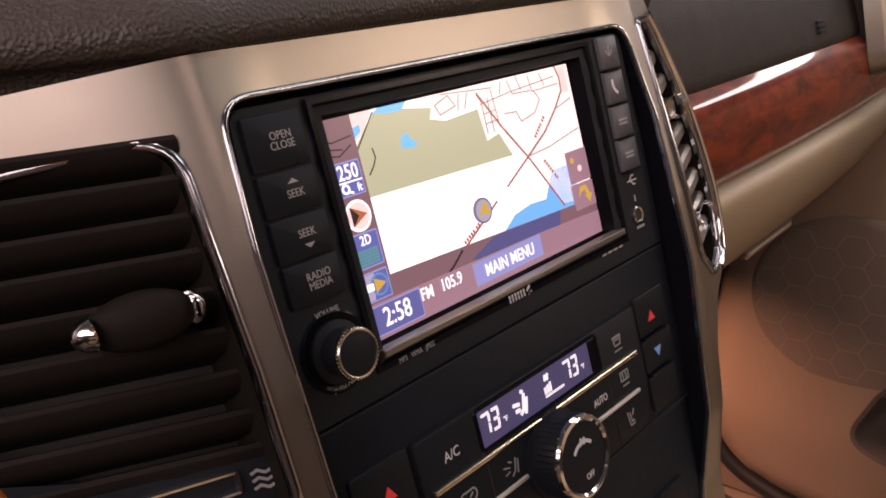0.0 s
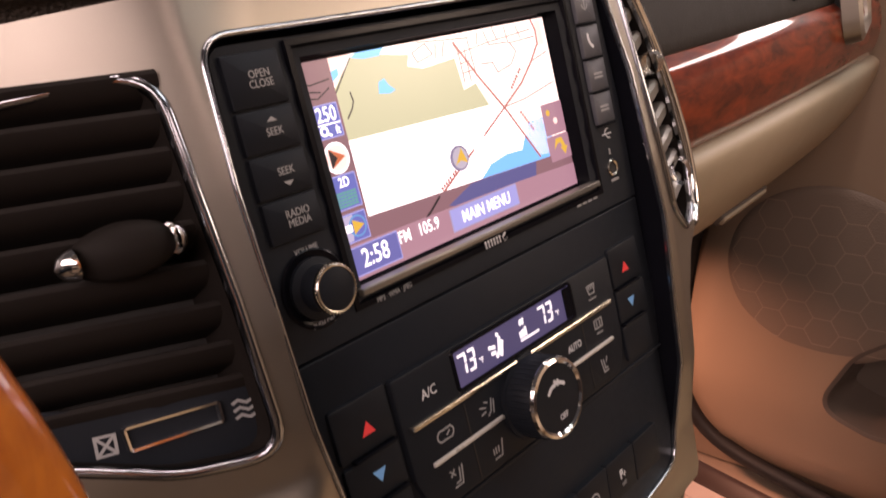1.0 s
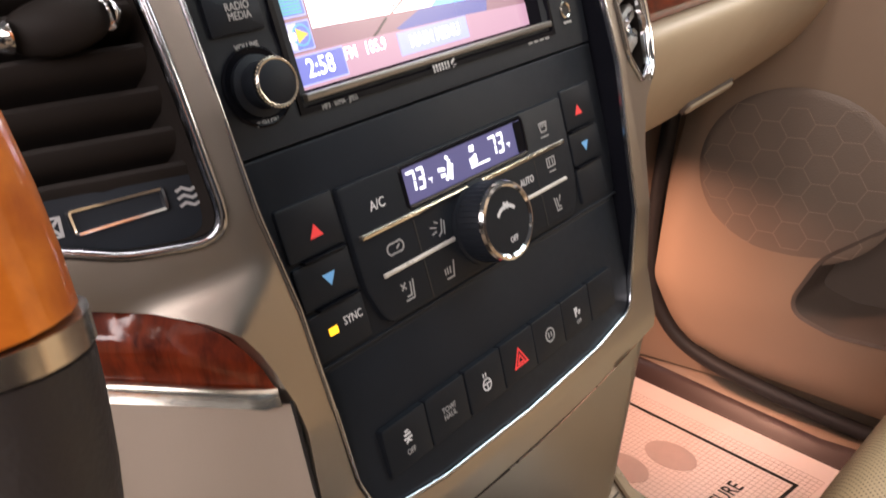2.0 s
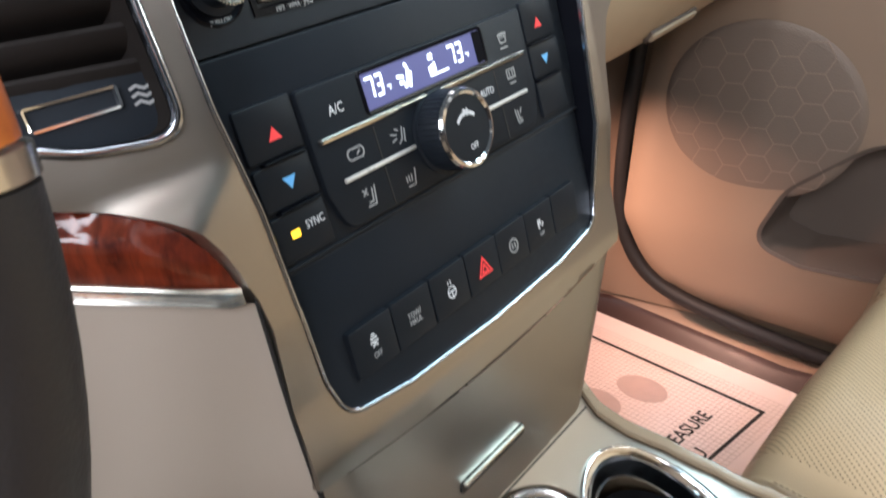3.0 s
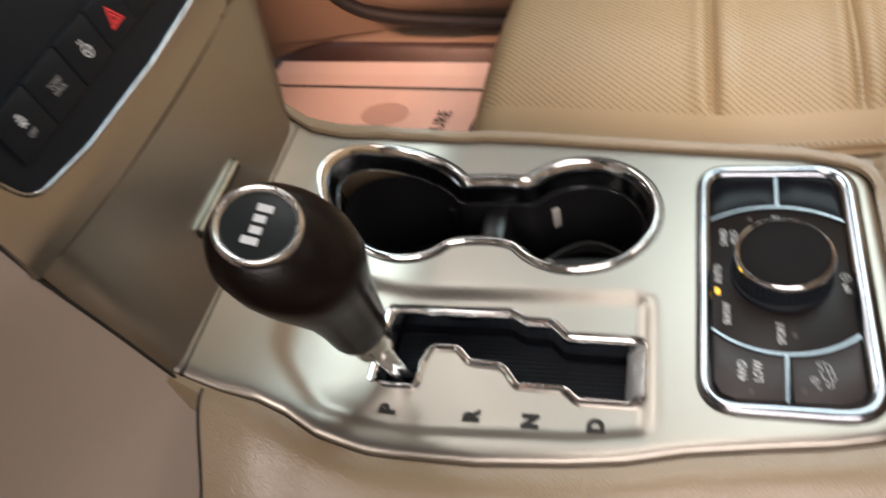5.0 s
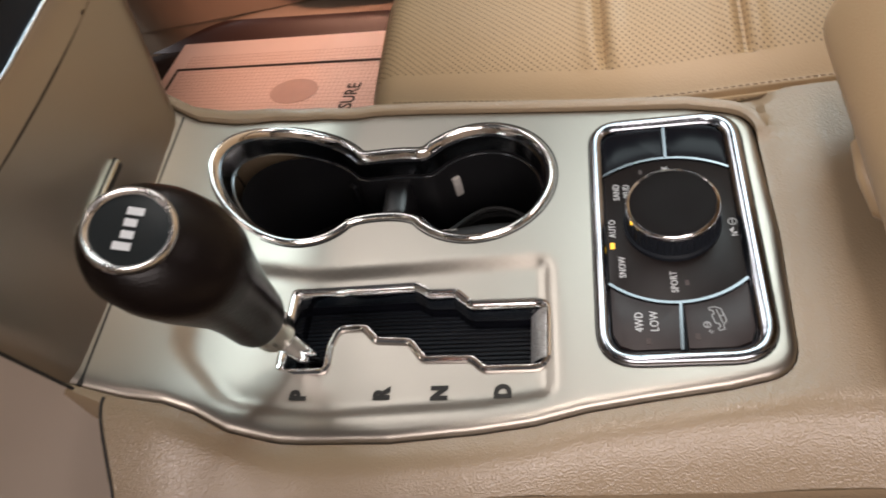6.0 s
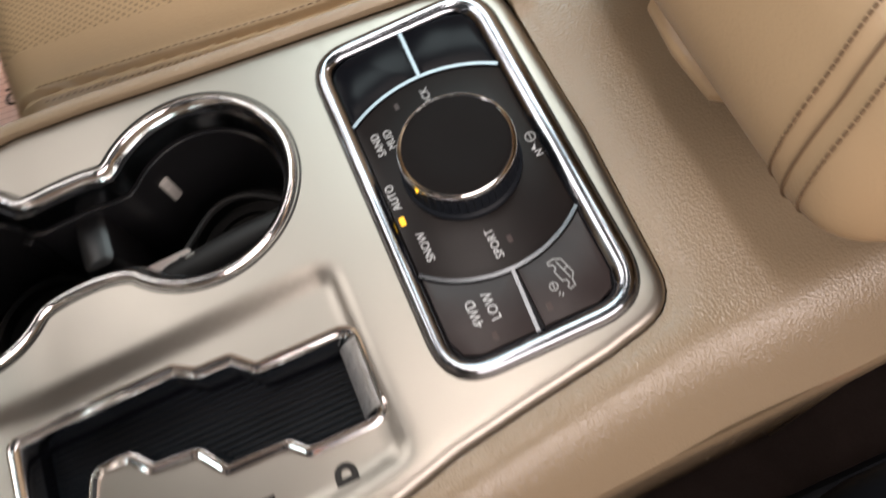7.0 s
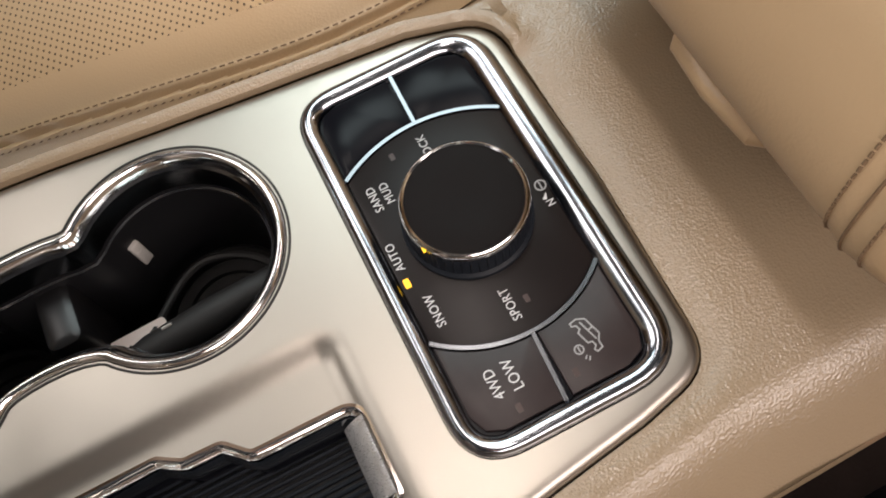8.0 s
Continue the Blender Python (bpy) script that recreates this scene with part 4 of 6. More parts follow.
for nm, ((cx, cy), lines) in ICON.items():
    part(nm, strips([[((cx + x) * MM, (cy + y) * MM) for x, y in ln] for ln in lines], 0.00062, 0.0028), DIMPRINT, clim, at=CENTRE)
for sgn in (-1, 1):
    for k, (v0, v1) in enumerate([(-8.3, 11.5), (-26.2, -10), (-45.5, -28)]):
        u0, u1 = sorted((sgn * 74.5, sgn * 100.5))
        if sgn > 0 and k == 2:
            u1 = 98
        key = part("key", plate(scaled(rect(u0, v0, u1, v1, 1.5)), -0.002, 0.0016, 0.0008), BLACK2, clim, at=LEFTKEYS if sgn < 0 else RIGHTKEYS)
        cu = sgn * 86.3
        if k == 0:
            part("up_arrow", plate(scaled([(cu - 3, -2.4), (cu + 3, -2.4), (cu, 2.4)]), 0.001, 0.0018), REDPRINT, key, "red triangle")
        elif k == 1:
            part("down_arrow", plate(scaled([(cu - 3, -16), (cu + 3, -16), (cu, -20.6)]), 0.001, 0.0018), BLUEPRINT, key, "blue triangle")
        elif sgn < 0:
            part("legend", words("SYNC", 4.4 * MM, -0.0815, -0.0352, 0.0018, 0, 1.0, 0.82), PRINT, key)
            part("lamp", plate(scaled(rect(-93.4, -37.6, -89.4, -34.8, 0.4)), 0.001, 0.0020), LED, key, "lit amber lamp")
        if k < 2:
            part("key_rib", plate(scaled(rect(min(sgn * 75.5, sgn * 95.5), v0 - 1.4, max(sgn * 75.5, sgn * 95.5), v0 - 0.4, 0.4)), 0.0, 0.0034, 0.0006), GLOSSBLACK, clim, at=LEFTKEYS if sgn < 0 else RIGHTKEYS)
dial = part("dial", turned([(0.0185, 0.002), (0.0185, 0.004), (0.0172, 0.0045), (0.0168, 0.0155), (0.0160, 0.0165)], 44, None, -0.002, -0.027), BLACK2, clim, "black knurled dial", at=CENTRE)
ribs = bmesh.new()
for k in range(44):
    a = 2 * math.pi * k / 44
    tube([(-0.002 + 0.0169 * math.cos(a), -0.027 + 0.0169 * math.sin(a), 0.0055), (-0.002 + 0.0167 * math.cos(a), -0.027 + 0.0167 * math.sin(a), 0.0148)], 0.0005, 4, ribs)
tagged(part("knurling", ribs, BLACK2, dial), kind="stuff")
part("dial_ring", turned([(0.0166, 0.0150), (0.0170, 0.0163), (0.0164, 0.0176), (0.0152, 0.0180), (0.0142, 0.0172)], 44, None, -0.002, -0.027), CHROME, dial, "chrome ring")
part("dial_face", turned([(0.0146, 0.0160), (0.0146, 0.0170), (0.0, 0.0173)], 40, None, -0.002, -0.027), BLACK2, dial)
part("legend", words("OFF", 3.6 * MM, -0.001, -0.0352, 0.0176, 0, 1.0, 0.85), PRINT, dial)
part("fan_arc", strips([arc(-0.002, -0.0285, 0.0078, 45, 140, 10)], 0.0015, 0.0176), PRINT, dial)
part("fan_mark", strips([[(-0.0035, -0.0215), (0.0, -0.0195)], [(-0.003, -0.0190), (-0.0005, -0.0218)]], 0.0012, 0.0176), PRINT, dial)

# ---- the switch row ----
swp = thing("switch_panel", "dark switch panel with seven push switches", "switch panel", STACK)
sw_out = scaled(rounded([(-103.5, -48.2, 2), (103.5, -48.2, 2), (101, -92, 20), (95, -110.5, 12), (60, -115.8, 30), (0, -117.8, 30), (-60, -115.8, 30), (-95, -110.5, 12), (-101, -92, 20)], 4))
part("faceplate", plate(sw_out, -0.012, -0.0006, 0.0015), BLACK, swp)
edge_line = scaled(rounded([(-104, -46.6, 1), (104, -46.6, 1), (104, -48.0, 1), (-104, -48.0, 1)], 0.4))
part("crease", plate(edge_line, -0.003, 0.0009, 0.0004), BLACK2, swp)
U0 = [-74.4, -50.0, -25.2, -0.8, 23.2, 47.2, 71.0]
NAMES = ["stability_icon", "tow", "heated_wheel_icon", "hazard_icon", "stop_start_icon", "parking_icon", "blank"]
for i, u in enumerate(U0):
    hw = 11.95 if i < 6 else 11.4
    key = bmesh.new()
    outl = scaled(rect(u - hw, -101.5, u + hw, -80.5, 1.2))
    plate(outl, -0.003, 0.0012, 0.0006, key)
    for v in key.verts:
        if v.co.z > -0.002:
            v.co.z += 0.0014 * smooth(v.co.y, -0.103, -0.080)
    sw = part("switch", key, BLACK2, swp)
    zf = 0.0023
    if i == 1:
        part("legend", words("TOW/\nHAUL", 3.5 * MM, u * MM, -0.0915, zf, 0, 1.0, 0.85), DIMPRINT, sw)
    elif i == 0:
        part("icon", strips([[((u + a) * MM, (-90 + b) * MM) for a, b in ln] for ln in ([(-1.8, 2), (1.8, 2)], [(-2.2, 0.4), (2.2, 0.4)], [(-1.4, -1.4), (0, -0.4), (1.4, -1.4)], [(-1, 3.4), (1, 3.4)])], 0.0008, zf), PRINT, sw)
        part("legend", words("OFF", 3.2 * MM, u * MM, -0.0952, zf, 0, 1.0, 0.85), DIMPRINT, sw)
    elif i == 2:
        part("icon", strips([arc(u * MM, -0.0922, 0.0026, 0, 360, 16), [((u - 2.4) * MM, -0.0918), ((u + 2.4) * MM, -0.0918)], [(u * MM, -0.092), (u * MM, -0.0946)], [((u - 1.2) * MM, -0.0885), ((u - 1.2) * MM, -0.0868)], [((u + 0.4) * MM, -0.0885), ((u + 0.4) * MM, -0.0868)]], 0.0006, zf), PRINT, sw)
    elif i == 3:
        tri = [(u - 4.6, -95), (u + 4.6, -95), (u, -87), (u - 4.6, -95)]
        part("hazard_icon", strips([[(a * MM, b * MM) for a, b in tri], [((u - 2.2) * MM, -0.0939), ((u + 2.2) * MM, -0.0939), (u * MM, -0.0902), ((u - 2.2) * MM, -0.0939)]], 0.0008, zf), REDPRINT, sw, "red hazard triangle")
    elif i == 4:
        part("icon", strips([arc(u * MM, -0.0915, 0.0032, 0, 360, 18), [((u - 1) * MM, -0.0902), ((u - 1) * MM, -0.0928)], [((u + 1) * MM, -0.0902), ((u + 1) * MM, -0.0928)]], 0.0008, zf), DIMPRINT, sw)
    elif i == 5:
        part("icon", strips([[((u - 1.6) * MM, -0.0925), ((u - 1.6) * MM, -0.0885), ((u - 0.1) * MM, -0.0885), ((u - 0.1) * MM, -0.0902), ((u - 1.6) * MM, -0.0902)], [((u + 1) * MM, -0.092), ((u + 2.2) * MM, -0.090)]], 0.0009, zf), PRINT, sw)
        part("legend", words("OFF", 2.6 * MM, u * MM, -0.0955, zf, 0, 1.0, 0.85), DIMPRINT, sw)
thing("stack_backing", "black carrier behind the stack's panels", "carrier", STACK, plate(offset(PANEL, 0.004), -0.03, -0.0125), DARK, kind="structure")

# ---- the two centre vents ----
def vent(name, label, u0, u1, v0, v1, n, outline):
    vt = thing(name, label, "air vent", STACK)
    back = bmesh.new()
    grid(lambda s, t: (u0 + (u1 - u0) * s, v0 + (v1 - v0) * t, frame_lift(u0 + (u1 - u0) * s, 0.06) - 0.021), 12, 4, back)
    part("cavity", back, DARK, vt)
    part("sleeve", sweep(outline, [(-0.0032, -0.034), (-0.0032, -0.001)], frame_lift), LOUVER, vt)
    return vt


vl = vent("left_air_vent", "black air vent with wide louvers and a sliding tab", -0.215, -0.118, 0.0, 0.135, 7, VENT_L)
LV = [131, 120, 109, 98.6, 87, 74.5, 61.5, 49, 38]
for i, v in enumerate(LV):
    def fin(s, t, v=v):
        u = -0.206 + 0.0825 * s
        prof = [(-0.018, -0.0085), (-0.010, -0.0040), (-0.003, 0.0000), (-0.0008, 0.0002), (0.0002, -0.0012), (-0.0004, -0.0042), (-0.004, -0.0078), (-0.015, -0.0125)]
        w, h = prof[round(t * 7)]
        return (u, v * MM + h + 0.11 * (-u - 0.13), frame_lift(u, 0.06) - 0.005 + w)
    part("louver", grid(fin, 16, 7), LOUVER, vl)
tabm = bmesh.new()


def tab_fn(s, t):
    u = -0.1575 + 0.0235 * s
    a = 2 * math.pi * t
    h = 0.0092 * (0.40 + 0.60 * math.sin(math.pi * s) ** 0.6)
    d = 0.0062 * (0.25 + 0.75 * math.sin(math.pi * s) ** 0.6)
    return (u, 0.0835 + h * math.sin(a) * 0.9, frame_lift(u, 0.06) + 0.001 + d * math.cos(a))


grid(tab_fn, 14, 16, tabm)
tab = part("slider_tab", tabm, LOUVER, vl, "black sliding tab with chrome tips")
for u in (-0.1580, -0.1345):
    tip = bmesh.new()
    sg = -1 if u < -0.15 else 1
    grid(lambda s, t: (u + sg * 0.0050 * s, 0.0835 + 0.0050 * math.sqrt(1.001 - s ** 1.5) * math.sin(2 * math.pi * t), frame_lift(u, 0.06) + 0.0030 - 0.0015 * s + 0.0048 * math.sqrt(1.001 - s ** 1.5) * math.cos(2 * math.pi * t)), 6, 12, tip)
    part("chrome_tip", tip, CHROME, tab, "chrome tip")
low_plate = bmesh.new()
grid(lambda s, t: (-0.205 + 0.0845 * s, 0.004 + 0.031 * t + 0.35 * max(0, 0.0575 - 0.0845 * s), frame_lift(-0.205 + 0.0845 * s, 0.06) - 0.0055), 16, 3, low_plate)
part("lower_plate", low_plate, BLACK, vl)


def on_vent(bm):
    for v in bm.verts:
        v.co.z += frame_lift(v.co.x, 0.06) - 0.0048
    return bm


wheel_slot = rounded([(-0.1570, 0.0250), (-0.1335, 0.0252), (-0.1333, 0.0312), (-0.1570, 0.0320)], 0.0006, 2)
part("thumbwheel_rim", sweep(wheel_slot, [(-0.0006, -0.0060), (-0.0003, -0.0042), (0.0005, -0.0040), (0.0008, -0.006)], lambda u, v: frame_lift(u, 0.06)), CHROME, vl, "chrome thumbwheel surround")
part("flow_icon", on_vent(strips([[(-0.1300, 0.0290 - k * 0.0024), (-0.1282, 0.0298 - k * 0.0024), (-0.1262, 0.0284 - k * 0.0024), (-0.1240, 0.0292 - k * 0.0024)] for k in range(3)], 0.0009, 0.0)), DIMPRINT, vl)
part("closed_icon", on_vent(strips([[(-0.1650, 0.0260), (-0.1602, 0.0258), (-0.1596, 0.0315), (-0.1644, 0.0320), (-0.1650, 0.0260)], [(-0.1650, 0.0260), (-0.1596, 0.0315)], [(-0.1644, 0.0320), (-0.1602, 0.0258)]], 0.0008, 0.0)), DIMPRINT, vl)

vr = vent("right_air_vent", "narrow air vent with slanting grey louvers and a chrome tab", 0.122, 0.178, 0.0, 0.140, 7, VENT_R)
RIGHTFIN = mat("grey_louver_plastic", (0.40, 0.38, 0.345), 0.36, 0.6)
for i in range(9):
    v = 0.020 + i * 0.0135

    def fin_r(s, t, v=v):
        u = 0.1205 + interp(v, [(0.0, 0.052), (0.03, 0.054), (0.07, 0.049), (0.11, 0.034), (0.14, 0.016)]) * s
        prof = [(-0.022, -0.002), (-0.006, 0.0052), (-0.001, 0.0050), (0.0006, 0.0030), (0.0002, -0.0022), (-0.022, -0.007)]
        w, h = prof[round(t * 5)]
        return (u, v + h + 0.010 * s - 0.006, frame_lift(u, v) - 0.004 + w)
    part("louver", grid(fin_r, 8, 5), RIGHTFIN, vr)
tb = bmesh.new()
grid(lambda s, t: (0.136 + 0.012 * s, 0.092 + 0.006 * math.sin(2 * math.pi * t), frame_lift(0.136 + 0.012 * s, 0.09) + 0.003 + 0.005 * math.cos(2 * math.pi * t)), 4, 12, tb)
part("slider_tab", tb, SATIN, vr, "ribbed metal sliding tab")
rail = [Vector((u * MM, v * MM, frame_lift(u * MM, v * MM) + 0.0012)) for u, v in ((141, 139.5), (150, 128), (160, 110), (168, 90), (174, 68), (177.5, 44), (177.5, 24), (171, 8), (160, 1.5))]
part("outer_rail", tube([spline(rail, k / 48) for k in range(49)], 0.0026, 10), CHROME, vr, "chrome outer rail")
tb = bmesh.new()
grid(lambda s, t: (0.150 + 0.009 * s, 0.032 + 0.007 * math.sin(2 * math.pi * t), frame_lift(0.150 + 0.009 * s, 0.03) + 0.001 + 0.005 * math.cos(2 * math.pi * t)), 4, 12, tb)
part("thumbwheel", tb, CHROME, vr, "chrome thumbwheel")

# ---- the centre console ----
TRIM = rounded(scaled([(-95, 5, 1), (-92, -22, 8), (-88.5, -37, 10), (-90, -50, 10), (-96, -66, 14), (-99, -92, 20), (-99, -150, 30), (-95, -195, 30), (-91, -223, 20), (-84, -250, 20), (-79, -280, 20), (-73.5, -318, 14), (-66, -350.5, 22), (20, -354, 60), (108, -352, 22), (119, -315, 20), (125, -255, 30), (131, -200, 30), (137, -150, 30), (140, -112, 24), (136, -78, 24), (124, -50, 24), (108, -30, 14), (98, -14, 4), (97, 5, 1)]), 0.01)
CUPS = []
for cu, cv, a0, a1 in ((72.5, -72, -53, 233), (71.5, -187, 127, 413)):
    CUPS.append([(cu + 45.6 * math.cos(radians(a0 + (a1 - a0) * i / 40)), cv + 45.6 * math.sin(radians(a0 + (a1 - a0) * i / 40))) for i in range(41)])
pts = CUPS[0] + [(47.5, -121), (47.5, -138)] + CUPS[1] + [(101, -138), (101, -121)]
for _ in range(2):
    pts = [q for i in range(len(pts)) for q in ((pts[i][0] * 0.75 + pts[(i + 1) % len(pts)][0] * 0.25, pts[i][1] * 0.75 + pts[(i + 1) % len(pts)][1] * 0.25), (pts[i][0] * 0.25 + pts[(i + 1) % len(pts)][0] * 0.75, pts[i][1] * 0.25 + pts[(i + 1) % len(pts)][1] * 0.75))]
CUPLINE = scaled(pts[::2])
GATE = rounded(scaled([(-4, -82), (-3.5, -155), (-9, -164), (-9.5, -179), (-18, -188), (-18.5, -231, 9), (-60, -231, 9), (-60, -197), (-53.5, -190), (-53, -164), (-41.5, -155), (-40, -136), (-31.5, -128), (-31.5, -114), (-42, -111), (-58.5, -111), (-58.5, -82)]), 0.0052, 8)
RECESS = rounded(scaled([(9, -60, 20), (12, -234, 12), (-78, -236, 10), (-84, -200, 20), (-88, -120, 20), (-86, -60, 20), (-60, -34, 24), (-25, -32, 20)]), 0.01)
SELECT = rounded(scaled([(-62.5, -255.6, 22), (110, -255.6, 20), (110, -343.8, 22), (-62.5, -343.8, 24)]), 0.02, 8)


def ramp(v):
    s = max(0, v + 0.110) / 0.100
    return 0.053 * min(s, 1.3) ** 2


def trim_lift(u, v):
    w = ramp(v)
    if inside(u, v, RECESS):
        w -= 0.0030 * smooth(distance(u, v, RECESS), 0, 0.008)
    e = max(0.0, 1 - distance(u, v, TRIM) / 0.0055)
    w -= 0.0042 * (1 - math.sqrt(max(0.0, 1 - e * e)))
    return w


trim = thing("console_trim", "champagne silver satin console top with cup and shifter openings", "console trim", DECK)
part("top_skin", sheet(TRIM, [CUPLINE, GATE, offset(SELECT, -0.002)], 0.0040, trim_lift, 0.006, 0.004, [offset(TRIM, -0.0005), offset(TRIM, -0.0012), offset(TRIM, -0.0022), offset(TRIM, -0.0035), offset(TRIM, -0.0056)]), SILVER, trim)
for txt, v in (("P", -98), ("R", -144), ("N", -175), ("D", -208)):
    letter = words(txt, 0.0112, -0.0727, v * MM, 0.0004, 0, 1.0, 0.95, 0.0008)
    for q in letter.verts:
        q.co.z += trim_lift(q.co.x, q.co.y)
    part("gear_letter", letter, INK, trim, "black gear letter")

BEIGEOUT = rounded(scaled([(-97, 6, 0.5), (-98.5, -16, 0.5), (-130, -19, 6), (-150, -25, 8), (-150, -60, 20), (-142, -100, 30), (-130, -150, 30), (-122, -200, 30), (-118, -260, 30), (-115, -320, 30), (-112, -450, 4), (126, -450, 4), (126, -372, 10)]), 0.01) + [p for p in offset(TRIM, 0.0095) if p[0] > 0.102 and p[1] > -0.343] + [(0.106, 0.006)]


NEAR = [(-0.45, -0.072), (-0.348, -0.072), (-0.318, -0.075), (-0.28, -0.0795), (-0.25, -0.084), (-0.223, -0.091), (-0.195, -0.095), (-0.15, -0.099), (-0.092, -0.099), (-0.066, -0.096), (-0.05, -0.091), (-0.037, -0.089), (0.005, -0.094)]


def beige_lift(u, v):
    d = distance(u, v, TRIM)
    far = u > 0.09 and v > -0.36
    w = ramp(v) + (0.0010 if far else -0.0045 + 0.0040 * smooth(v, -0.05, 0.0) + 0.0030 * smooth(u, 0.04, 0.09) + 0.0015 * smooth(d, 0.002, 0.012))
    if far:
        w += 0.0022 * math.sin(math.pi * min(1, d / 0.009)) - 0.005 * smooth(d, 0.006, 0.0095)
    q = max(0, interp(v, NEAR) - u)
    w -= 0.018 * smooth(q, 0.003, 0.05) + (5.0 + 4.0 * smooth(-v, 0.06, 0.18)) * max(0, q - 0.006) ** 2
    return w + 0.003 * smooth(-v, 0.354, 0.404)


base = thing("centre_console", "beige grained vinyl console body between the front seats", "console", DECK)
body_skin = sheet(BEIGEOUT, [offset(TRIM, 0.0007)], 0.0050, beige_lift, 0.0, 0.004, [offset(TRIM, 0.003), offset(TRIM, 0.006)])
part("top_surround", body_skin, BEIGE, base)
side_bm = bmesh.new()
line = [p for p in BEIGEOUT]
sweep(line, [(0.0, 0.0), (0.0015, -0.004), (0.001, -0.03), (-0.003, -0.12), (-0.006, -0.34)], beige_lift, True, side_bm)
part("side_wall", side_bm, BEIGE, base)
seam = [(u, -0.0168 - 0.10 * max(0, -0.0985 - u), beige_lift(u, -0.0168 - 0.10 * max(0, -0.0985 - u)) + 0.0002) for u in np.linspace(-0.0955, -0.148, 20)]
part("panel_seam", tube(seam, 0.0008, 6), DARK, base, "thin dark panel joint")
cup = thing("cup_holder", "chrome-rimmed double cup holder with black wells", "cup holder", DECK)
part("rim", sweep(CUPLINE, [(-0.0036, -0.0030), (-0.0026, -0.0008)] + [(-0.0016 + 0.0042 * k / 6, 0.0004 + 0.0022 * math.sin(math.pi * (0.12 + 0.88 * k / 6))) for k in range(7)] + [(0.0032, -0.002)], lambda u, v: ramp(v)), CHROME, cup, "polished chrome rim")
# Same chrome as the rim; its dark reflections are put into the colour.
part("rim_band", sweep(CUPLINE, [(-0.0078, -0.0165), (-0.0068, -0.0158), (-0.0064, -0.0140), (-0.0056, -0.0070), (-0.0048, -0.0034), (-0.0034, -0.0024)], lambda u, v: ramp(v)), ARCCHROME, cup, "chrome band inside the rim, dark reflections in its colour")
part("rim_gap", sweep(CUPLINE, [(0.0030, -0.0008), (0.0034, 0.0005), (0.0042, 0.0005), (0.0046, -0.0008)], lambda u, v: ramp(v)), DARK, cup, "dark joint round the rim")
part("well", sweep(offset(CUPLINE, -0.0066), [(0, -0.014), (-0.001, -0.020), (-0.003, -0.078), (-0.006, -0.084)], lambda u, v: ramp(v) * 0.6), WELL, cup)
part("well_floor", plate(offset(CUPLINE, 0.0), -0.088, -0.083), WELL, cup)
divide = [(65.0, -120), (101, -120), (101, -137), (65.0, -137)]
part("divider", plate(scaled(rounded(divide, 6)), -0.086, -0.020, 0.004), WELL, cup)
for cv in (-74, -187):
    part("rubber_liner", turned([(0.0362, -0.083), (0.0362, -0.074), (0.0340, -0.072), (0.0318, -0.074), (0.0310, -0.080), (0.0, -0.080)], 40, None, 0.0715, cv * MM), RUBBER, cup)
    part("liner_ring", turned([(0.026, -0.0802), (0.026, -0.0775), (0.0235, -0.0775), (0.023, -0.0802)], 32, None, 0.0715, cv * MM), RUBBER, cup)
for ang, rad, cv in ((35, 0.0368, -0.187), (-35, 0.0368, -0.072)):
    ca, sa = math.cos(radians(ang)), math.sin(radians(ang))
    part("grip_tab", plate(rect(-0.0028, -0.0085, 0.0028, 0.0085, 0.0012), -0.0015, 0.0015, 0.0006), TAB if ang > 0 else WELL, cup, "pale plastic grip tab" if ang > 0 else "", Matrix(((-sa, 0, -ca, 0.0715 + rad * ca), (ca, 0, -sa, cv + rad * sa), (0, 1, 0, -0.037), (0, 0, 0, 1))))

plug = thing("charger_plug", "black phone charger plug with its cable in the cup well", "charger", DECK)
part("plug_body", tube([(0.0535, -0.143, -0.0410), (0.0550, -0.156, -0.0405), (0.0575, -0.185, -0.0405), (0.0615, -0.216, -0.0430)], 0.0085, 16, None, True, [0.0064, 0.0082, 0.0088, 0.0074]), RUBBER, plug)
part("plug_mark", tube([(0.0592, -0.1645, -0.0325), (0.0594, -0.1690, -0.0325)], 0.0008, 6), TAB, plug, "small pale mark")
part("plug_ring", sweep(circle(0, 0, 0.0074, 24), [(0, -0.0007), (0.0007, 0), (0, 0.0007)]), SATIN, plug, "thin metal ring", pose(0.0542, -0.1490, -0.0408) @ Vector((0.0015, -0.013, 0.0005)).to_track_quat("Z", "Y").to_matrix().to_4x4())
cable = [(0.056, -0.138, -0.048), (0.063, -0.146, -0.049), (0.068, -0.155, -0.050), (0.076, -0.164, -0.050), (0.087, -0.178, -0.050), (0.090, -0.189, -0.050), (0.087, -0.2005, -0.050), (0.080, -0.211, -0.050), (0.071, -0.218, -0.050), (0.063, -0.219, -0.046)]
fine = []
for k in range(len(cable) - 1):
    p0, p1, p2, p3 = (Vector(cable[max(0, min(len(cable) - 1, k + d))]) for d in (-1, 0, 1, 2))
    for q in range(5):
        t = q / 5
        fine.append(0.5 * ((2 * p1) + (p2 - p0) * t + (2 * p0 - 5 * p1 + 4 * p2 - p3) * t * t + (3 * p1 - p0 - 3 * p2 + p3) * t ** 3))
part("cable", tube(fine, 0.0020, 8), RUBBER, plug, "thin black cable")
slip = thing("paper_slip", "small folded pale paper lying in the cup well", "paper", DECK @ pose(0.0640, -0.1440, -0.0490, 3, -12, 3))
part("slip_face", plate(rect(-0.0080, -0.019, 0.0080, 0.019, 0.002), -0.001, 0.0004), PAPER, slip)

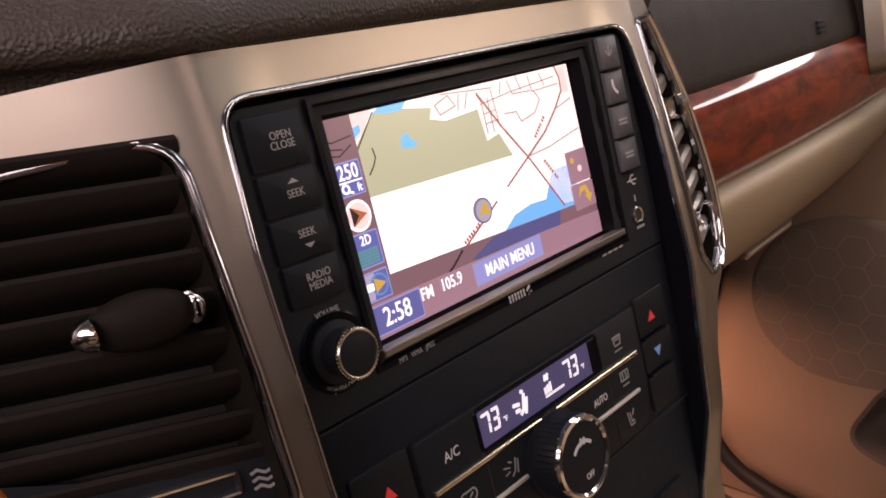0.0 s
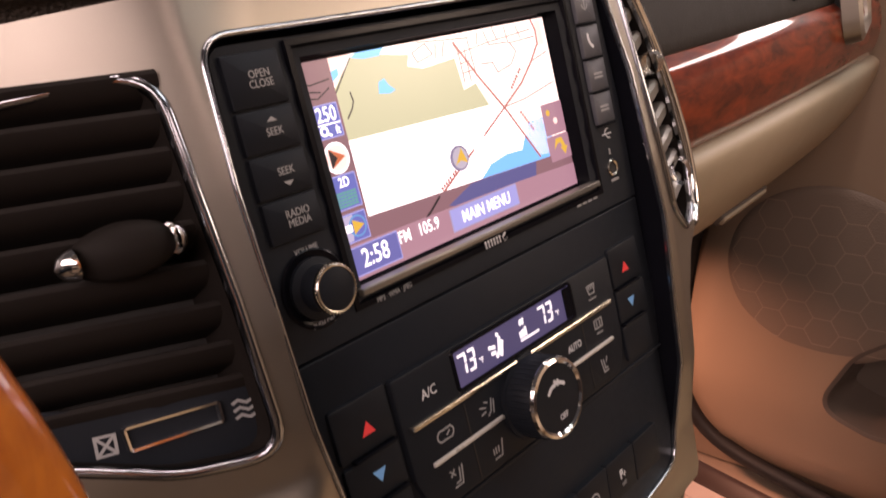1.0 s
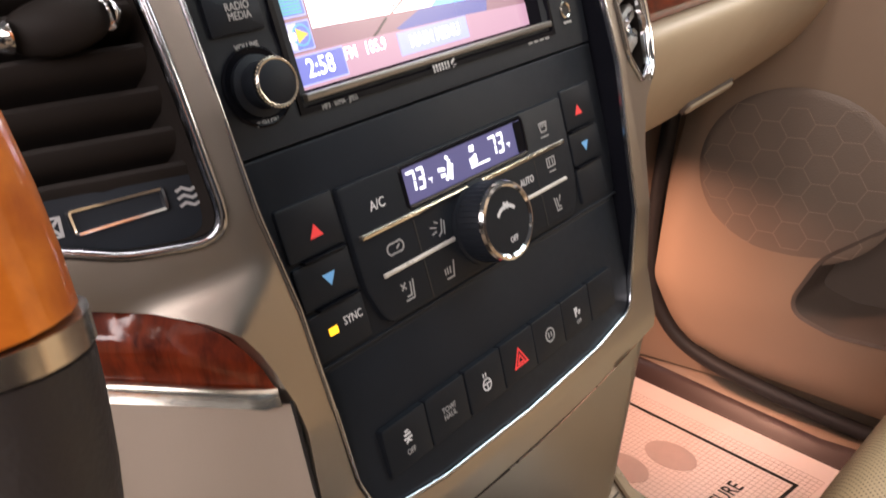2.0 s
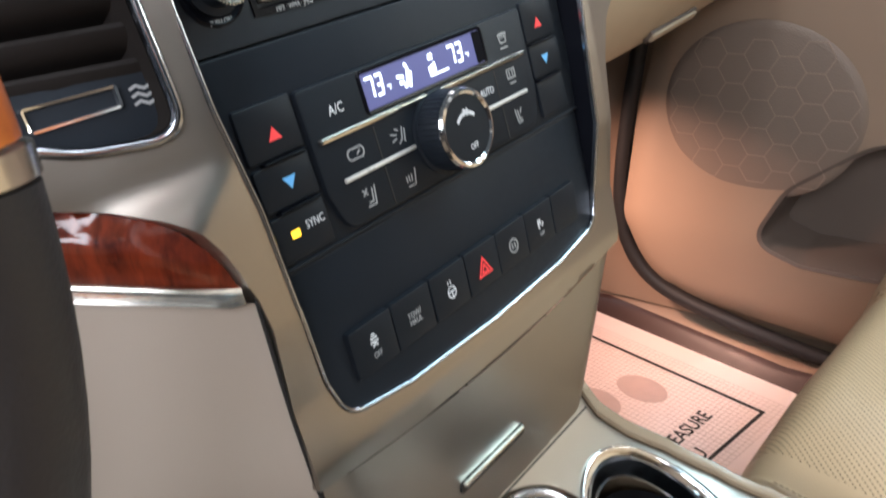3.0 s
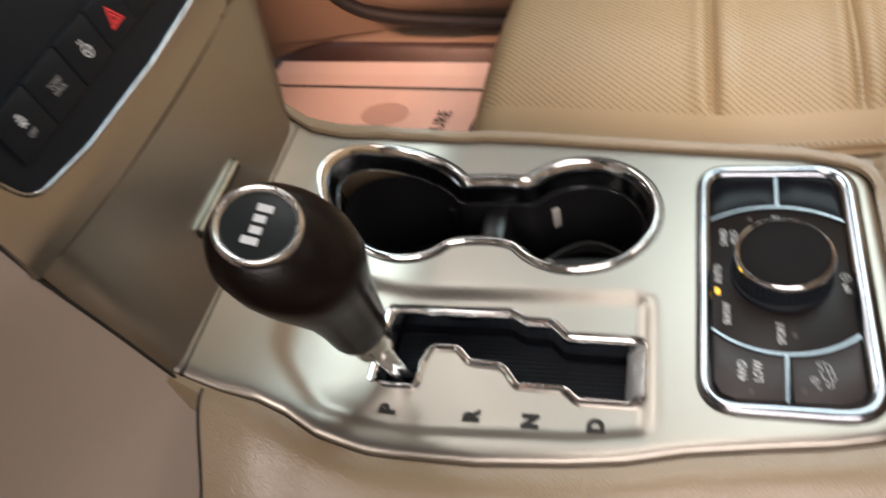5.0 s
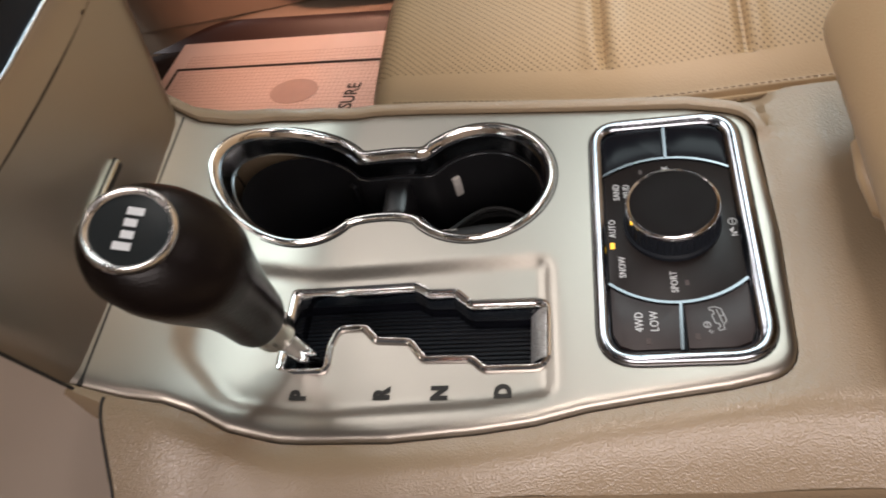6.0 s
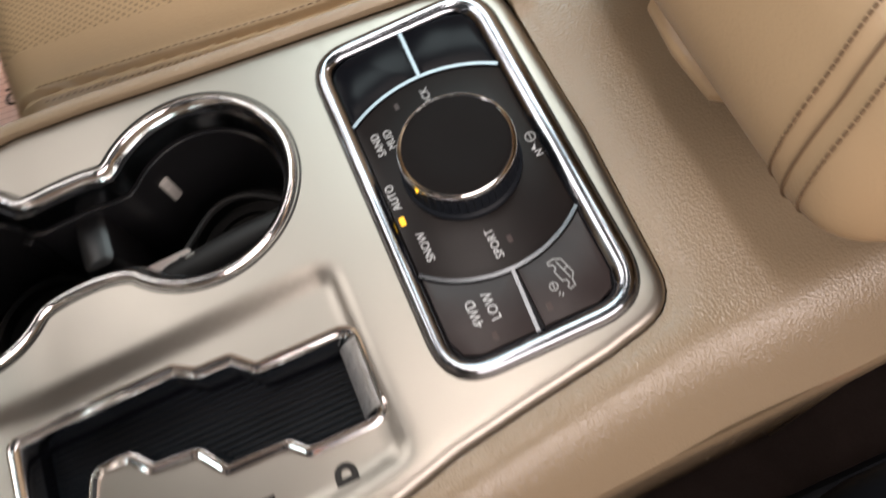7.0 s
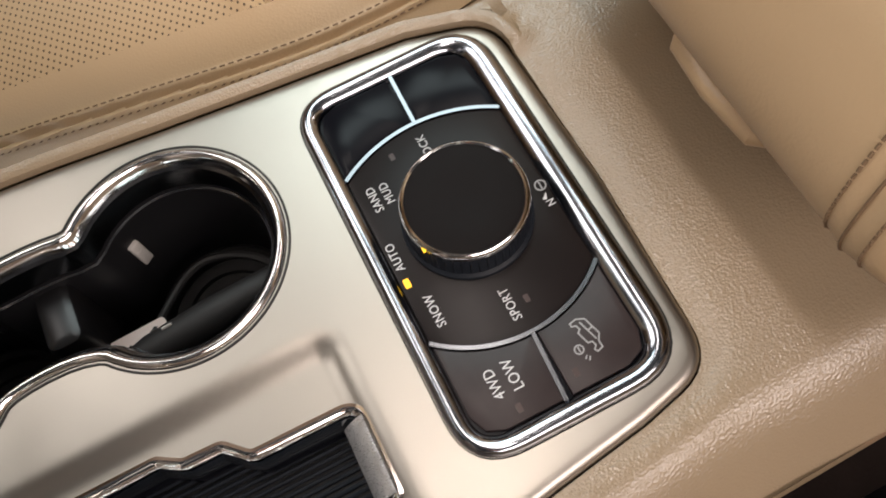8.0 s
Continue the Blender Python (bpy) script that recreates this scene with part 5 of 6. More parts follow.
gate = thing("shift_gate", "chrome-edged stepped shifter gate with a ribbed black cover", "shifter gate", DECK)
part("gate_edge", sweep(GATE, [(-0.0046, -0.014), (-0.0042, -0.0070), (-0.0032, -0.0034), (-0.0018, -0.0012), (0.0000, -0.0006), (0.0014, -0.0014), (0.0020, -0.0042)], lambda u, v: 0.0), CHROME, gate, "bright chrome edging")
part("gate_wall", sweep(offset(GATE, -0.0044), [(0, -0.012), (0, -0.030)]), GLOSSBLACK, gate)
part("end_slope", grid(lambda a, b: (-0.0240 - 0.0305 * a, -0.2298 + 0.0092 * b, -0.0006 - 0.0026 * b - 0.0070 * b * b), 12, 8), SCUFFED, gate, "chrome end face of the gate")
part("cover", plate(scaled(rect(-66, -238, 2, -76)), -0.034, -0.024), DARK, gate)
for i in range(22):
    u = -62 + i * 2.8
    part("cover_rib", plate(scaled(rect(u, -233, u + 1.8, -80, 0.3, 2)), -0.025, -0.0228, 0.0004), BLACK2, gate)

# lever
lever = thing("shift_lever", "dark brown leather shift lever with a round emblem cap", "shift lever", IDENT)
LA, LB = Vector((-0.044, -0.097, -0.318)), Vector((-0.0575, -0.0965, -0.246))
part("shaft", tube([LA, LA.lerp(LB, 0.5), LB], 0.0062, 14), CHROME, lever, "polished shaft")
part("collar", tube([LA.lerp(LB, 0.72), LA.lerp(LB, 0.76), LA.lerp(LB, 1.0), LA.lerp(LB, 1.1)], 0.0115, 22, None, True, [0.0098, 0.0112, 0.0122, 0.0120]), SATIN, lever, "satin metal collar")
AX = (Vector((-0.0795, -0.0930, -0.1475)) - LB)
heads = [(0.0, 0.0146, 0.0146, 0), (0.05, 0.0158, 0.0160, 0.0004), (0.2, 0.0168, 0.0174, 0.0016), (0.35, 0.0188, 0.0200, 0.0024), (0.5, 0.0226, 0.0240, 0.0022), (0.65, 0.0266, 0.0284, 0.002), (0.78, 0.0286, 0.0298, 0.0012), (0.88, 0.0278, 0.0286, 0), (0.95, 0.0245, 0.0250, -0.0006), (1.0, 0.0196, 0.0200, -0.001), (1.02, 0.0168, 0.0172, -0.001)]
CAP = Vector((-0.24, -0.40, 0.89)).normalized()
kb = bmesh.new()
rings = []
for tt, rx_, ry_, off in heads:
    c = LB + AX * tt + Vector((0.5 * max(0, off), -0.004 * tt - max(0, off), 0))
    d = AX.normalized().lerp(CAP, smooth(tt, 0.45, 1.0)).normalized()
    a = Vector((1, 0, 0)) - d * d.x
    a.normalize()
    b = d.cross(a)
    rings.append([kb.verts.new(c + a * (rx_ * math.cos(2 * math.pi * k / 36)) + b * (ry_ * math.sin(2 * math.pi * k / 36))) for k in range(36)])
for r1, r2 in zip(rings, rings[1:]):
    for k in range(36):
        kb.faces.new((r1[k], r1[(k + 1) % 36], r2[(k + 1) % 36], r2[k]))
kb.faces.new(rings[-1])
kb.faces.new(rings[0])
grip = part("grip", kb, DARKLEATHER, lever)
capm = Matrix.Translation(LB + AX * 1.02 + Vector((0, -0.0041, 0))) @ CAP.to_track_quat("Z", "Y").to_matrix().to_4x4()
# turn the emblem upright for the driver
side = capm.to_3x3().inverted() @ Vector((1, 0, 0))
capm = capm @ pose(0, 0, 0, 0, 0, math.degrees(math.atan2(side.y, side.x)))
part("cap_ring", turned([(0.0184, -0.003), (0.0186, 0.0008), (0.0180, 0.0024), (0.0170, 0.0030), (0.0160, 0.0026), (0.0150, 0.0008)], 44), mat("brushed_ring", (0.85, 0.85, 0.84), 0.26, 1.0), lever, "chrome cap ring", capm)
cap = part("cap", turned([(0.0156, -0.001), (0.0155, 0.0008), (0.011, 0.0014), (0.0, 0.0016)], 40), mat("grey_cap_enamel", (0.016, 0.019, 0.020), 0.3, 0.0, spec=0.3), lever, "dark enamel cap", capm)
# Pale glowing print stands in for the chrome lettering's shine.
part("emblem", strips([[(-0.0084, -0.0030), (-0.0084, 0.0046)], [(-0.0030, -0.0030), (-0.0030, 0.0024)], [(0.0026, -0.0030), (0.0026, 0.0024)], [(0.0080, -0.0048), (0.0080, 0.0024)]], 0.0036, 0.0021), PRINT, lever, "plain emblem bars, chrome shine drawn as pale glowing print", capm @ Matrix.Diagonal((0.92, 0.92, 1, 1)))
stitch = [tuple(LB + AX * (0.03 + 0.6 * k / 11) + Vector((0.004, -1, 0)).normalized() * (interp(0.03 + 0.6 * k / 11, [(h[0], h[2]) for h in heads]) + 0.0002) + Vector((0, -0.004 * (0.6 * k / 11), 0))) for k in range(12)]
part("stitch_line", tube(stitch, 0.0007, 6), RUBBER, lever)

# terrain selector
sel = thing("terrain_selector", "chrome-framed drive mode selector with dial and four keys", "drive selector", DECK)
SELIN = rounded(scaled([(-54.2, -263.2, 11), (101.6, -263.2, 11), (101.6, -333.5, 12), (-54.2, -333.5, 13)]), 0.012, 8)
frame_bm = bmesh.new()
n = len(SELECT)
prof = [(0.0, -0.002), (0.0, 0.0010), (0.10, 0.0026), (0.30, 0.0036), (0.52, 0.0037), (0.72, 0.0030), (0.90, 0.0017), (1.0, 0.0006), (1.0, -0.003)]
rr = [[frame_bm.verts.new((a[0] * (1 - k) + b[0] * k, a[1] * (1 - k) + b[1] * k, h)) for a, b in zip(SELECT, SELIN)] for k, h in prof]
for r1, r2 in zip(rr, rr[1:]):
    for i in range(n):
        frame_bm.faces.new((r1[i], r1[(i + 1) % n], r2[(i + 1) % n], r2[i]))
part("bezel", frame_bm, DARKCHROME, sel, "polished chrome bezel")
part("bezel_gap", sweep(SELECT, [(-0.0002, -0.0012), (0.0002, 0.0003), (0.0007, 0.0003), (0.0010, -0.0012)]), DARK, sel, "dark joint round the bezel")
part("base_plate", plate(SELIN, -0.006, -0.0012), GLOSSBLACK, sel)
VC = -298.4
VLO, VHI = -333.2, -263.5
ARCS = {1: (12.5, 63.0), -1: (25.6, 52.0)}


def arc_u(sgn, v, grow=0.0):
    """Where the upper or the lower arc of the dial plate runs at v."""
    c, r = ARCS[sgn]
    return c + sgn * math.sqrt((r + grow) ** 2 - (v - VC) ** 2)


dz = [(arc_u(1, v, -1.0), v) for v in np.linspace(VLO, VHI, 25)] + [(arc_u(-1, v, -1.0), v) for v in np.linspace(VHI, VLO, 25)]
dial_zone = part("dial_plate", plate(scaled(dz), -0.002, 0.0008, 0.0004), BROWNBLACK, sel)
for sgn in (1, -1):
    ln = [(arc_u(sgn, v) * MM, v * MM) for v in np.linspace(VLO - 0.3, VHI + 0.3, 25)]
    part("chrome_arc", strips([ln], 0.0016, 0.0017, None, 0.003), ARCCHROME, sel, "thin chrome arc")
part("chrome_rib", strips([[(0.0755, -0.2995), (0.1020, -0.3002)]], 0.0016, 0.0018, None, 0.003), ARCCHROME, sel, "thin chrome rib")
part("chrome_rib", strips([[(-0.0264, -0.2986), (-0.0545, -0.2970)]], 0.0016, 0.0018, None, 0.003), ARCCHROME, sel, "thin chrome rib")
for sgn, far_u in ((1, 101.0), (-1, -53.6)):
    for v0, v1 in ((VHI - 0.3, VC + 0.4), (VC - 1.8, VLO + 0.3)):
        arcpts = [(arc_u(sgn, v, 1.3), v) for v in np.linspace(v0, v1, 12)]
        if v1 < VC:
            tail = [(far_u - sgn * 10, v1), (far_u - sgn * 3.0, v1 + 2.9), (far_u, v1 + 10), (far_u, v0)]
        else:
            tail = [(far_u, v1), (far_u, v0 - 10), (far_u - sgn * 3.0, v0 - 2.9), (far_u - sgn * 10, v0)]
        key = part("mode_key", plate(scaled(arcpts + tail), -0.002, 0.0010, 0.0005), KEYBROWN if sgn < 0 else GLOSSBLACK, sel, "dark brown key" if sgn < 0 else "gloss black blank key")
        if sgn < 0 and v1 > VC:
            part("legend", words("4WD", 0.0060, -0.0372, -0.2773, 0.0012, 0, 1.05, 0.85), PRINT, key)
            part("legend", words("LOW", 0.0060, -0.0371, -0.2848, 0.0012, 0, 1.05, 0.85), PRINT, key)
            part("lamp_slot", plate(scaled(rect(-50.6, -282.2, -47.2, -280.0, 0.4)), 0.0005, 0.0013), SILL, key)
        elif sgn < 0:
            raw = [[(-7, -1.5), (-7, 0.8), (-4.6, 1.4), (-2.6, 3.6), (4.4, 3.6), (6.4, 1.2), (6.6, -1.5), (5.4, -1.8), (4.6, -0.4), (2.8, -0.4), (2.2, -1.8), (-2.6, -1.8), (-3.2, -0.4), (-5, -0.4), (-5.8, -1.8), (-7, -1.5)], [(-3.6, 1.4), (4.8, 1.4)], [(0.6, 1.4), (0.6, 3.4)]]
            carl = [[(-36.6 + x * 1.0 + 0.28 * y, -315.4 - y * 1.0 + 0.28 * x) for x, y in ln] for ln in raw] + [arc(-40.4, -310.2, 1.7, 0, 360, 10), [(-41.6, -310.2), (-39.2, -310.2)], [(-45.6, -311.6), (-44.2, -312.6)], [(-44.6, -310.6), (-43.4, -311.6)]]
            part("vehicle_icon", strips([[(x * MM, y * MM) for x, y in ln] for ln in carl], 0.00055, 0.0012), DIMPRINT, key)
            part("lamp_slot", plate(scaled(rect(-48.8, -306.2, -45.4, -304.0, 0.4)), 0.0005, 0.0013), SILL, key)
for txt, x, y, size in (("ROCK", 63.0, -298.6, 5.2), ("SAND", 51.6, -270.2, 5.2), ("MUD", 52.0, -275.8, 5.2), ("AUTO", 24.9, -266.7, 5.2), ("SNOW", -2.0, -270.8, 5.2), ("SPORT", -13.2, -296.8, 5.2), ("N", 16.2, -330.8, 4.6)):
    part("legend", words(txt, size * MM, x * MM, y * MM, 0.0011, 0, 1.05, 0.85), PRINT, dial_zone)
part("small_triangle", plate(scaled([(18.2, -330.0), (21.2, -331.0), (18.8, -328.4)]), 0.0006, 0.0011), PRINT, dial_zone)
part("small_wheel_icon", strips([arc(0.0248, -0.3306, 0.0022, 0, 360, 14), [(0.0231, -0.3306), (0.0265, -0.3306)]], 0.0006, 0.0011), DIMPRINT, dial_zone)
part("mode_lamp", plate(scaled(rect(10.9, -267.3, 14.7, -265.0, 0.4)), 0.0006, 0.0013), LED, dial_zone, "lit amber lamp")
for x, y in ((-14, -303.2), (66, -284.5)):
    part("lamp_slot", plate(scaled(rect(x - 1.6, y - 1, x + 1.6, y + 1, 0.3)), 0.0006, 0.0010), SILL, dial_zone)
DIAL = Matrix.Translation((0.0262, -0.2990, 0))
tdial = part("dial", turned([(0.0262, 0.0005), (0.0262, 0.003), (0.0248, 0.0040), (0.0244, 0.0160), (0.0236, 0.0172)], 48), BLACK2, sel, "black rotary dial", DIAL)
kn = bmesh.new()
for k in range(48):
    a = 2 * math.pi * k / 48
    tube([(0.0246 * math.cos(a), 0.0246 * math.sin(a), 0.005), (0.0243 * math.cos(a), 0.0243 * math.sin(a), 0.0155)], 0.0006, 4, kn)
tagged(part("knurling", kn, BLACK2, tdial), kind="stuff")
part("dial_ring", turned([(0.0246, 0.0158), (0.0250, 0.0174), (0.0244, 0.0190), (0.0236, 0.0195), (0.0229, 0.0190)], 48), CHROME, tdial, "chrome ring")
part("dial_cap", turned([(0.0233, 0.0176), (0.0231, 0.0189), (0.0210, 0.0194), (0.010, 0.0186), (0.0, 0.0183)], 44), mat("soft_black_cap", (0.009, 0.0075, 0.0075), 0.45, 0, 0.15, 40, 0.1, 1800, spec=0.06), tdial)
part("dial_lamp", plate(rect(-0.0010, -0.0006, 0.0010, 0.0006), 0, 0.0012), LED, tdial, "amber pointer", pose(-0.0110, 0.0222, 0.0165))

# ---- armrest ----
arm = thing("armrest", "beige leather armrest lid with a double stitched seam", "armrest", IDENT)


ARMPROF = [(-0.491, -0.268), (-0.421, -0.2705), (-0.398, -0.272), (-0.3885, -0.266), (-0.3845, -0.256), (-0.3865, -0.245), (-0.392, -0.233), (-0.4, -0.22), (-0.4065, -0.21), (-0.4135, -0.2015), (-0.4225, -0.1955), (-0.43, -0.19), (-0.438, -0.183), (-0.45, -0.176), (-0.47, -0.171), (-0.52, -0.168), (-0.741, -0.165)]


def arm_fn(s, t):
    a = 2 * s - 1
    y, z = spline(ARMPROF, t)
    e = abs(a) ** 7
    return (0.014 + 0.109 * a * (1 - 0.04 * (1 - t) ** 4), y - 0.030 * e * e, -0.272 + (z + 0.272) * (1 - 0.55 * e) - 0.0025 * math.exp(-((s - seam_at(t)) / 0.020) ** 2))


def seam_at(t):
    return 0.142 + 0.07 * smooth(t, 0.15, 0.75)


part("lid", grid(arm_fn, 64, 84), LEATHER, arm)
for ds in (-0.034, 0.0, 0.034):
    dashes = bmesh.new()
    ts = np.linspace(0.20, 0.97, 201)
    run = [Vector(arm_fn(seam_at(q) + ds, q)) + Vector((0, 0.0003, 0.0003)) for q in ts]
    if ds == 0.0:
        tube(run, 0.0006, 5, dashes)
    else:
        for k in range(0, 199, 3):
            tube(run[k:k + 3], 0.0006, 5, dashes)
    tagged(part("stitching", dashes, THREAD, arm), "tan stitched seam", kind="stuff")
latch = tube([(-0.021, -0.3915, -0.2690), (-0.017, -0.3890, -0.2685), (0.004, -0.3875, -0.2680), (0.025, -0.3890, -0.2685), (0.029, -0.3915, -0.2690)], 0.0055, 14, None, True, [0.0025, 0.0046, 0.0050, 0.0046, 0.0025])
part("latch", latch, LEATHER, arm, "beige latch tab")
box = thing("console_bin", "beige vinyl storage bin below the armrest", "storage bin", IDENT)
part("bin_wall", plate(rect(-0.086, -0.72, 0.114, -0.450, 0.02), -0.62, -0.2705, 0.004), BEIGE, box)

# ---- passenger seat ----
seat = thing("passenger_seat", "beige leather front seat with perforated centre panels", "seat", IDENT)


def panel_edge(y):
    return 0.198 + 0.006 * math.log(1 + math.exp((y + 0.28) / 0.02))


def seat_seam(y):
    return panel_edge(y) - 0.025


def far_edge(y):
    return 0.440 + 0.35 * max(0, y + 0.29)


def crease(y, at, depth, width):
    """A pulled-in seam across the cushion, steep on one side and padded on the other."""
    d = y - at
    return -depth * math.exp(-(d / width) ** 2) + 0.35 * depth * math.exp(-((abs(d) - 3.2 * width) / (2 * width)) ** 2)


def seat_top(x, y):
    c = max(0, 0.405 - x) / 0.245
    front = y + 0.085 * max(0, x - 0.22) - 0.010 * (1 - smooth(x, 0.20, 0.32))
    z = -0.338 - 0.022 * (max(0, 0.09 - x + panel_edge(y)) / 0.09) ** 2
    z -= 0.11 * max(0, (front + 0.104) / 0.068) ** 3
    z -= 0.03 * smooth(c, 0.80, 1.0) * smooth(y, -0.17, -0.042)
    z += 0.012 * math.sin(min(1, max(0, (-0.08 - y) / 0.45)) * math.pi)
    near = smooth(x, panel_edge(y) - 0.004, panel_edge(y) + 0.010)
    z += near * (crease(y, -0.264, 0.0075, 0.0030) + crease(y, -0.361, 0.0075, 0.0030))
    f = (x - far_edge(y)) / 0.135
    z += 0.017 * smooth(f, 0.0, 0.45) - 0.055 * max(0, f - 0.62) ** 2 / 0.144 - 0.0045 * math.exp(-(f / 0.05) ** 2)
    q = x - seat_seam(y)
    z += 0.0012 * math.exp(-((abs(q) - 0.0026) / 0.0016) ** 2) - 0.0016 * math.exp(-(q / 0.0014) ** 2)
    return z


def seat_strip(left, right):
    def fn(s, t):
        y = -0.62 + 0.578 * t
        x = left(y) * (1 - s) + right(y) * s
        return (x, y, seat_top(x, y))
    return fn


XR = 0.590
part("centre_panel", grid(seat_strip(panel_edge, far_edge), 46, 260), PERF, seat, "perforated leather panel")
part("bolster", grid(seat_strip(lambda y: 0.136, panel_edge), 70, 90), LEATHER, seat)
part("bolster", grid(seat_strip(far_edge, lambda y: XR), 30, 90), LEATHER, seat)
front = bmesh.new()
grid(lambda s, t: (0.136 + (XR - 0.136) * s, -0.0420 + 0.010 * math.sin(math.pi * min(1, t * 1.5)) - 0.05 * t, seat_top(0.136 + (XR - 0.136) * s, -0.0420) - 0.20 * t), 30, 10, front)
part("front_face", front, LEATHER, seat)
for xx in (0.136, XR):
    part("side_face", grid(lambda s, t, xx=xx: (xx, -0.62 + 0.5780 * s, seat_top(xx, -0.62 + 0.5780 * s) - 0.22 * t), 30, 3), LEATHER, seat)
for dx in (-0.0040, 0.0040):
    for line in (seat_seam, lambda y: far_edge(y) + 0.012):
        dashes = bmesh.new()
        y = -0.60
        while y < -0.09:
            xe = line(y) + dx
            tube([(xe, y, seat_top(xe, y) + 0.0002), (line(y + 0.0030) + dx, y + 0.0030, seat_top(xe, y + 0.0030) + 0.0002)], 0.00045, 5, dashes)
            y += 0.0048
        tagged(part("stitching", dashes, THREAD, seat), "tan stitching", kind="stuff")
back = bmesh.new()
grid(lambda s, t: (0.155 + 0.42 * s, -0.60 - 0.13 * t - 0.03 * math.sin(math.pi * s), -0.36 + 0.62 * t), 12, 12, back)
part("backrest", solid(back, 0.10), LEATHER, seat)

# ---- footwell, mat, sill, door ----
floor_bm = plate(rect(-0.78, -1.25, 0.80, 0.85), -0.68, -0.655)
thing("floor", "dark brown carpeted car floor", "floor", IDENT, floor_bm, CARPET, kind="structure")
fm = thing("floor_mat", "pale printed paper floor mat with a black border", "floor mat", pose(0.585, 0.14, -0.640, 0, 0, -11))
part("sheet", plate(rect(-0.155, -0.12, 0.145, 0.34, 0.004), -0.003, 0.0), PAPER, fm)
grid_lines = [[(-0.13 + 0.0075 * i, -0.10), (-0.13 + 0.0075 * i, 0.31)] for i in range(33)] + [[(-0.13, -0.10 + 0.0075 * i), (0.11, -0.10 + 0.0075 * i)] for i in range(55)]
tagged(part("printed_grid", strips(grid_lines, 0.0006, 0.0004), GREYINK, fm), kind="stuff")
part("printed_border", strips([[(-0.14, -0.0775), (0.080, -0.0775), (0.080, 0.32), (-0.14, 0.32), (-0.14, -0.0775)]], 0.0055, 0.0008), INK, fm, "black border line")
for x, y in ((0.020, 0.075), (-0.045, 0.105)):
    part("printed_oval", plate([(a * 1.0, b) for a, b in [(x + 0.026 * math.cos(q * math.pi / 14), y + 0.04 * math.sin(q * math.pi / 14)) for q in range(28)]], 0.0001, 0.0006), GREYINK, fm)
part("printed_words", words("EASURE", 0.030, -0.008, -0.0250, 0.0009, 0, 1.0, 0.76, 0.0004), INK, fm)
part("printed_words", words("OU", 0.030, -0.054, -0.063, 0.0009, 0, 1.0, 0.8, 0.0004), INK, fm)

sill = thing("door_sill", "dark brown plastic sill beside the floor mat", "sill", IDENT, None, None, kind="structure")
def sill_fn(s, t):
    y = -0.7 + 1.5 * s
    prof = [(0.716, -0.656), (0.725, -0.648), (0.734, -0.638), (0.742, -0.629), (0.747, -0.625), (0.752, -0.623)]
    x, z = prof[round(t * 5)]
    return (x + 0.22 * max(-0.05, y - 0.10), y, z)


def tread_fn(s, t):
    y = -0.7 + 1.5 * s
    prof = [(0.752, -0.623), (0.758, -0.618), (0.785, -0.613), (0.88, -0.610)]
    x, z = prof[round(t * 3)]
    return (x + 0.22 * max(-0.05, y - 0.10), y, z)


part("tread", grid(tread_fn, 20, 3), DOORTAN, sill, "tan tread strip")
part("sill_cover", grid(sill_fn, 20, 5), SILL, sill)

door = thing("door_panel", "tan moulded front door panel with speaker and map pocket", "door", IDENT, None, None, kind="structure")
DX = 0.735


def door_x(y, z):
    return DX + 0.02 * smooth(-z, 0.42, 0.56) + 0.015 * math.sin((z + 0.2) * 3)


DOOROUT = rounded([(0.235, -0.10, 0.02), (0.280, -0.30, 0.1), (0.298, -0.43, 0.06), (0.262, -0.535, 0.08), (0.20, -0.556, 0.04), (-0.05, -0.580, 0.05), (-0.80, -0.60, 0.02), (-0.80, 0.12, 0.02), (0.24, 0.12, 0.02)], 0.03)
POCKETLINE = rounded([(0.100, -0.428, 0.035), (0.062, -0.352, 0.07), (-0.030, -0.284, 0.07), (-0.25, -0.255, 0.05), (-0.45, -0.30, 0.05), (-0.45, -0.45, 0.05), (0.040, -0.450, 0.04)], 0.05)
dbm = sheet(DOOROUT, [POCKETLINE], 0.02)
for v in dbm.verts:
    y, z = v.co.x, v.co.y
    d = distance(y, z, DOOROUT)
    v.co = Vector((door_x(y, z) + 0.016 * (1 - smooth(d, 0, 0.03)), y, z))
part("lower_panel", dbm, DOORTAN, door)
pk = bmesh.new()
prings = []
for dep, ins in ((-0.003, -0.005), (-0.001, 0.0), (0.006, 0.002), (0.03, 0.004), (0.075, 0.012)):
    o = offset(POCKETLINE, -ins)
    prings.append([pk.verts.new((door_x(y, z) + dep, y, z)) for y, z in o])
for r1, r2 in zip(prings, prings[1:]):
    for i in range(len(r1)):
        pk.faces.new((r1[i], r1[(i + 1) % len(r1)], r2[(i + 1) % len(r1)], r2[i]))
pk.faces.new(prings[-1])
# The pocket's shade is in its material's colour as well as its depth.
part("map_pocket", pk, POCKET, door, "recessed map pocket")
spk = bmesh.new()
SPC = (0.104, -0.254)
turned([(0.124, 0.0), (0.121, 0.003), (0.113, 0.0045), (0.06, 0.0065), (0.0, 0.0075)], 56, spk)
for v in spk.verts:
    v.co.y *= 0.92
part("speaker_grille", spk, GRILLE, door, "round perforated speaker grille", Matrix(((0, 0, -1, DX - 0.002), (1, 0, 0, SPC[0]), (0, 1, 0, SPC[1]), (0, 0, 0, 1))))
hexes = []
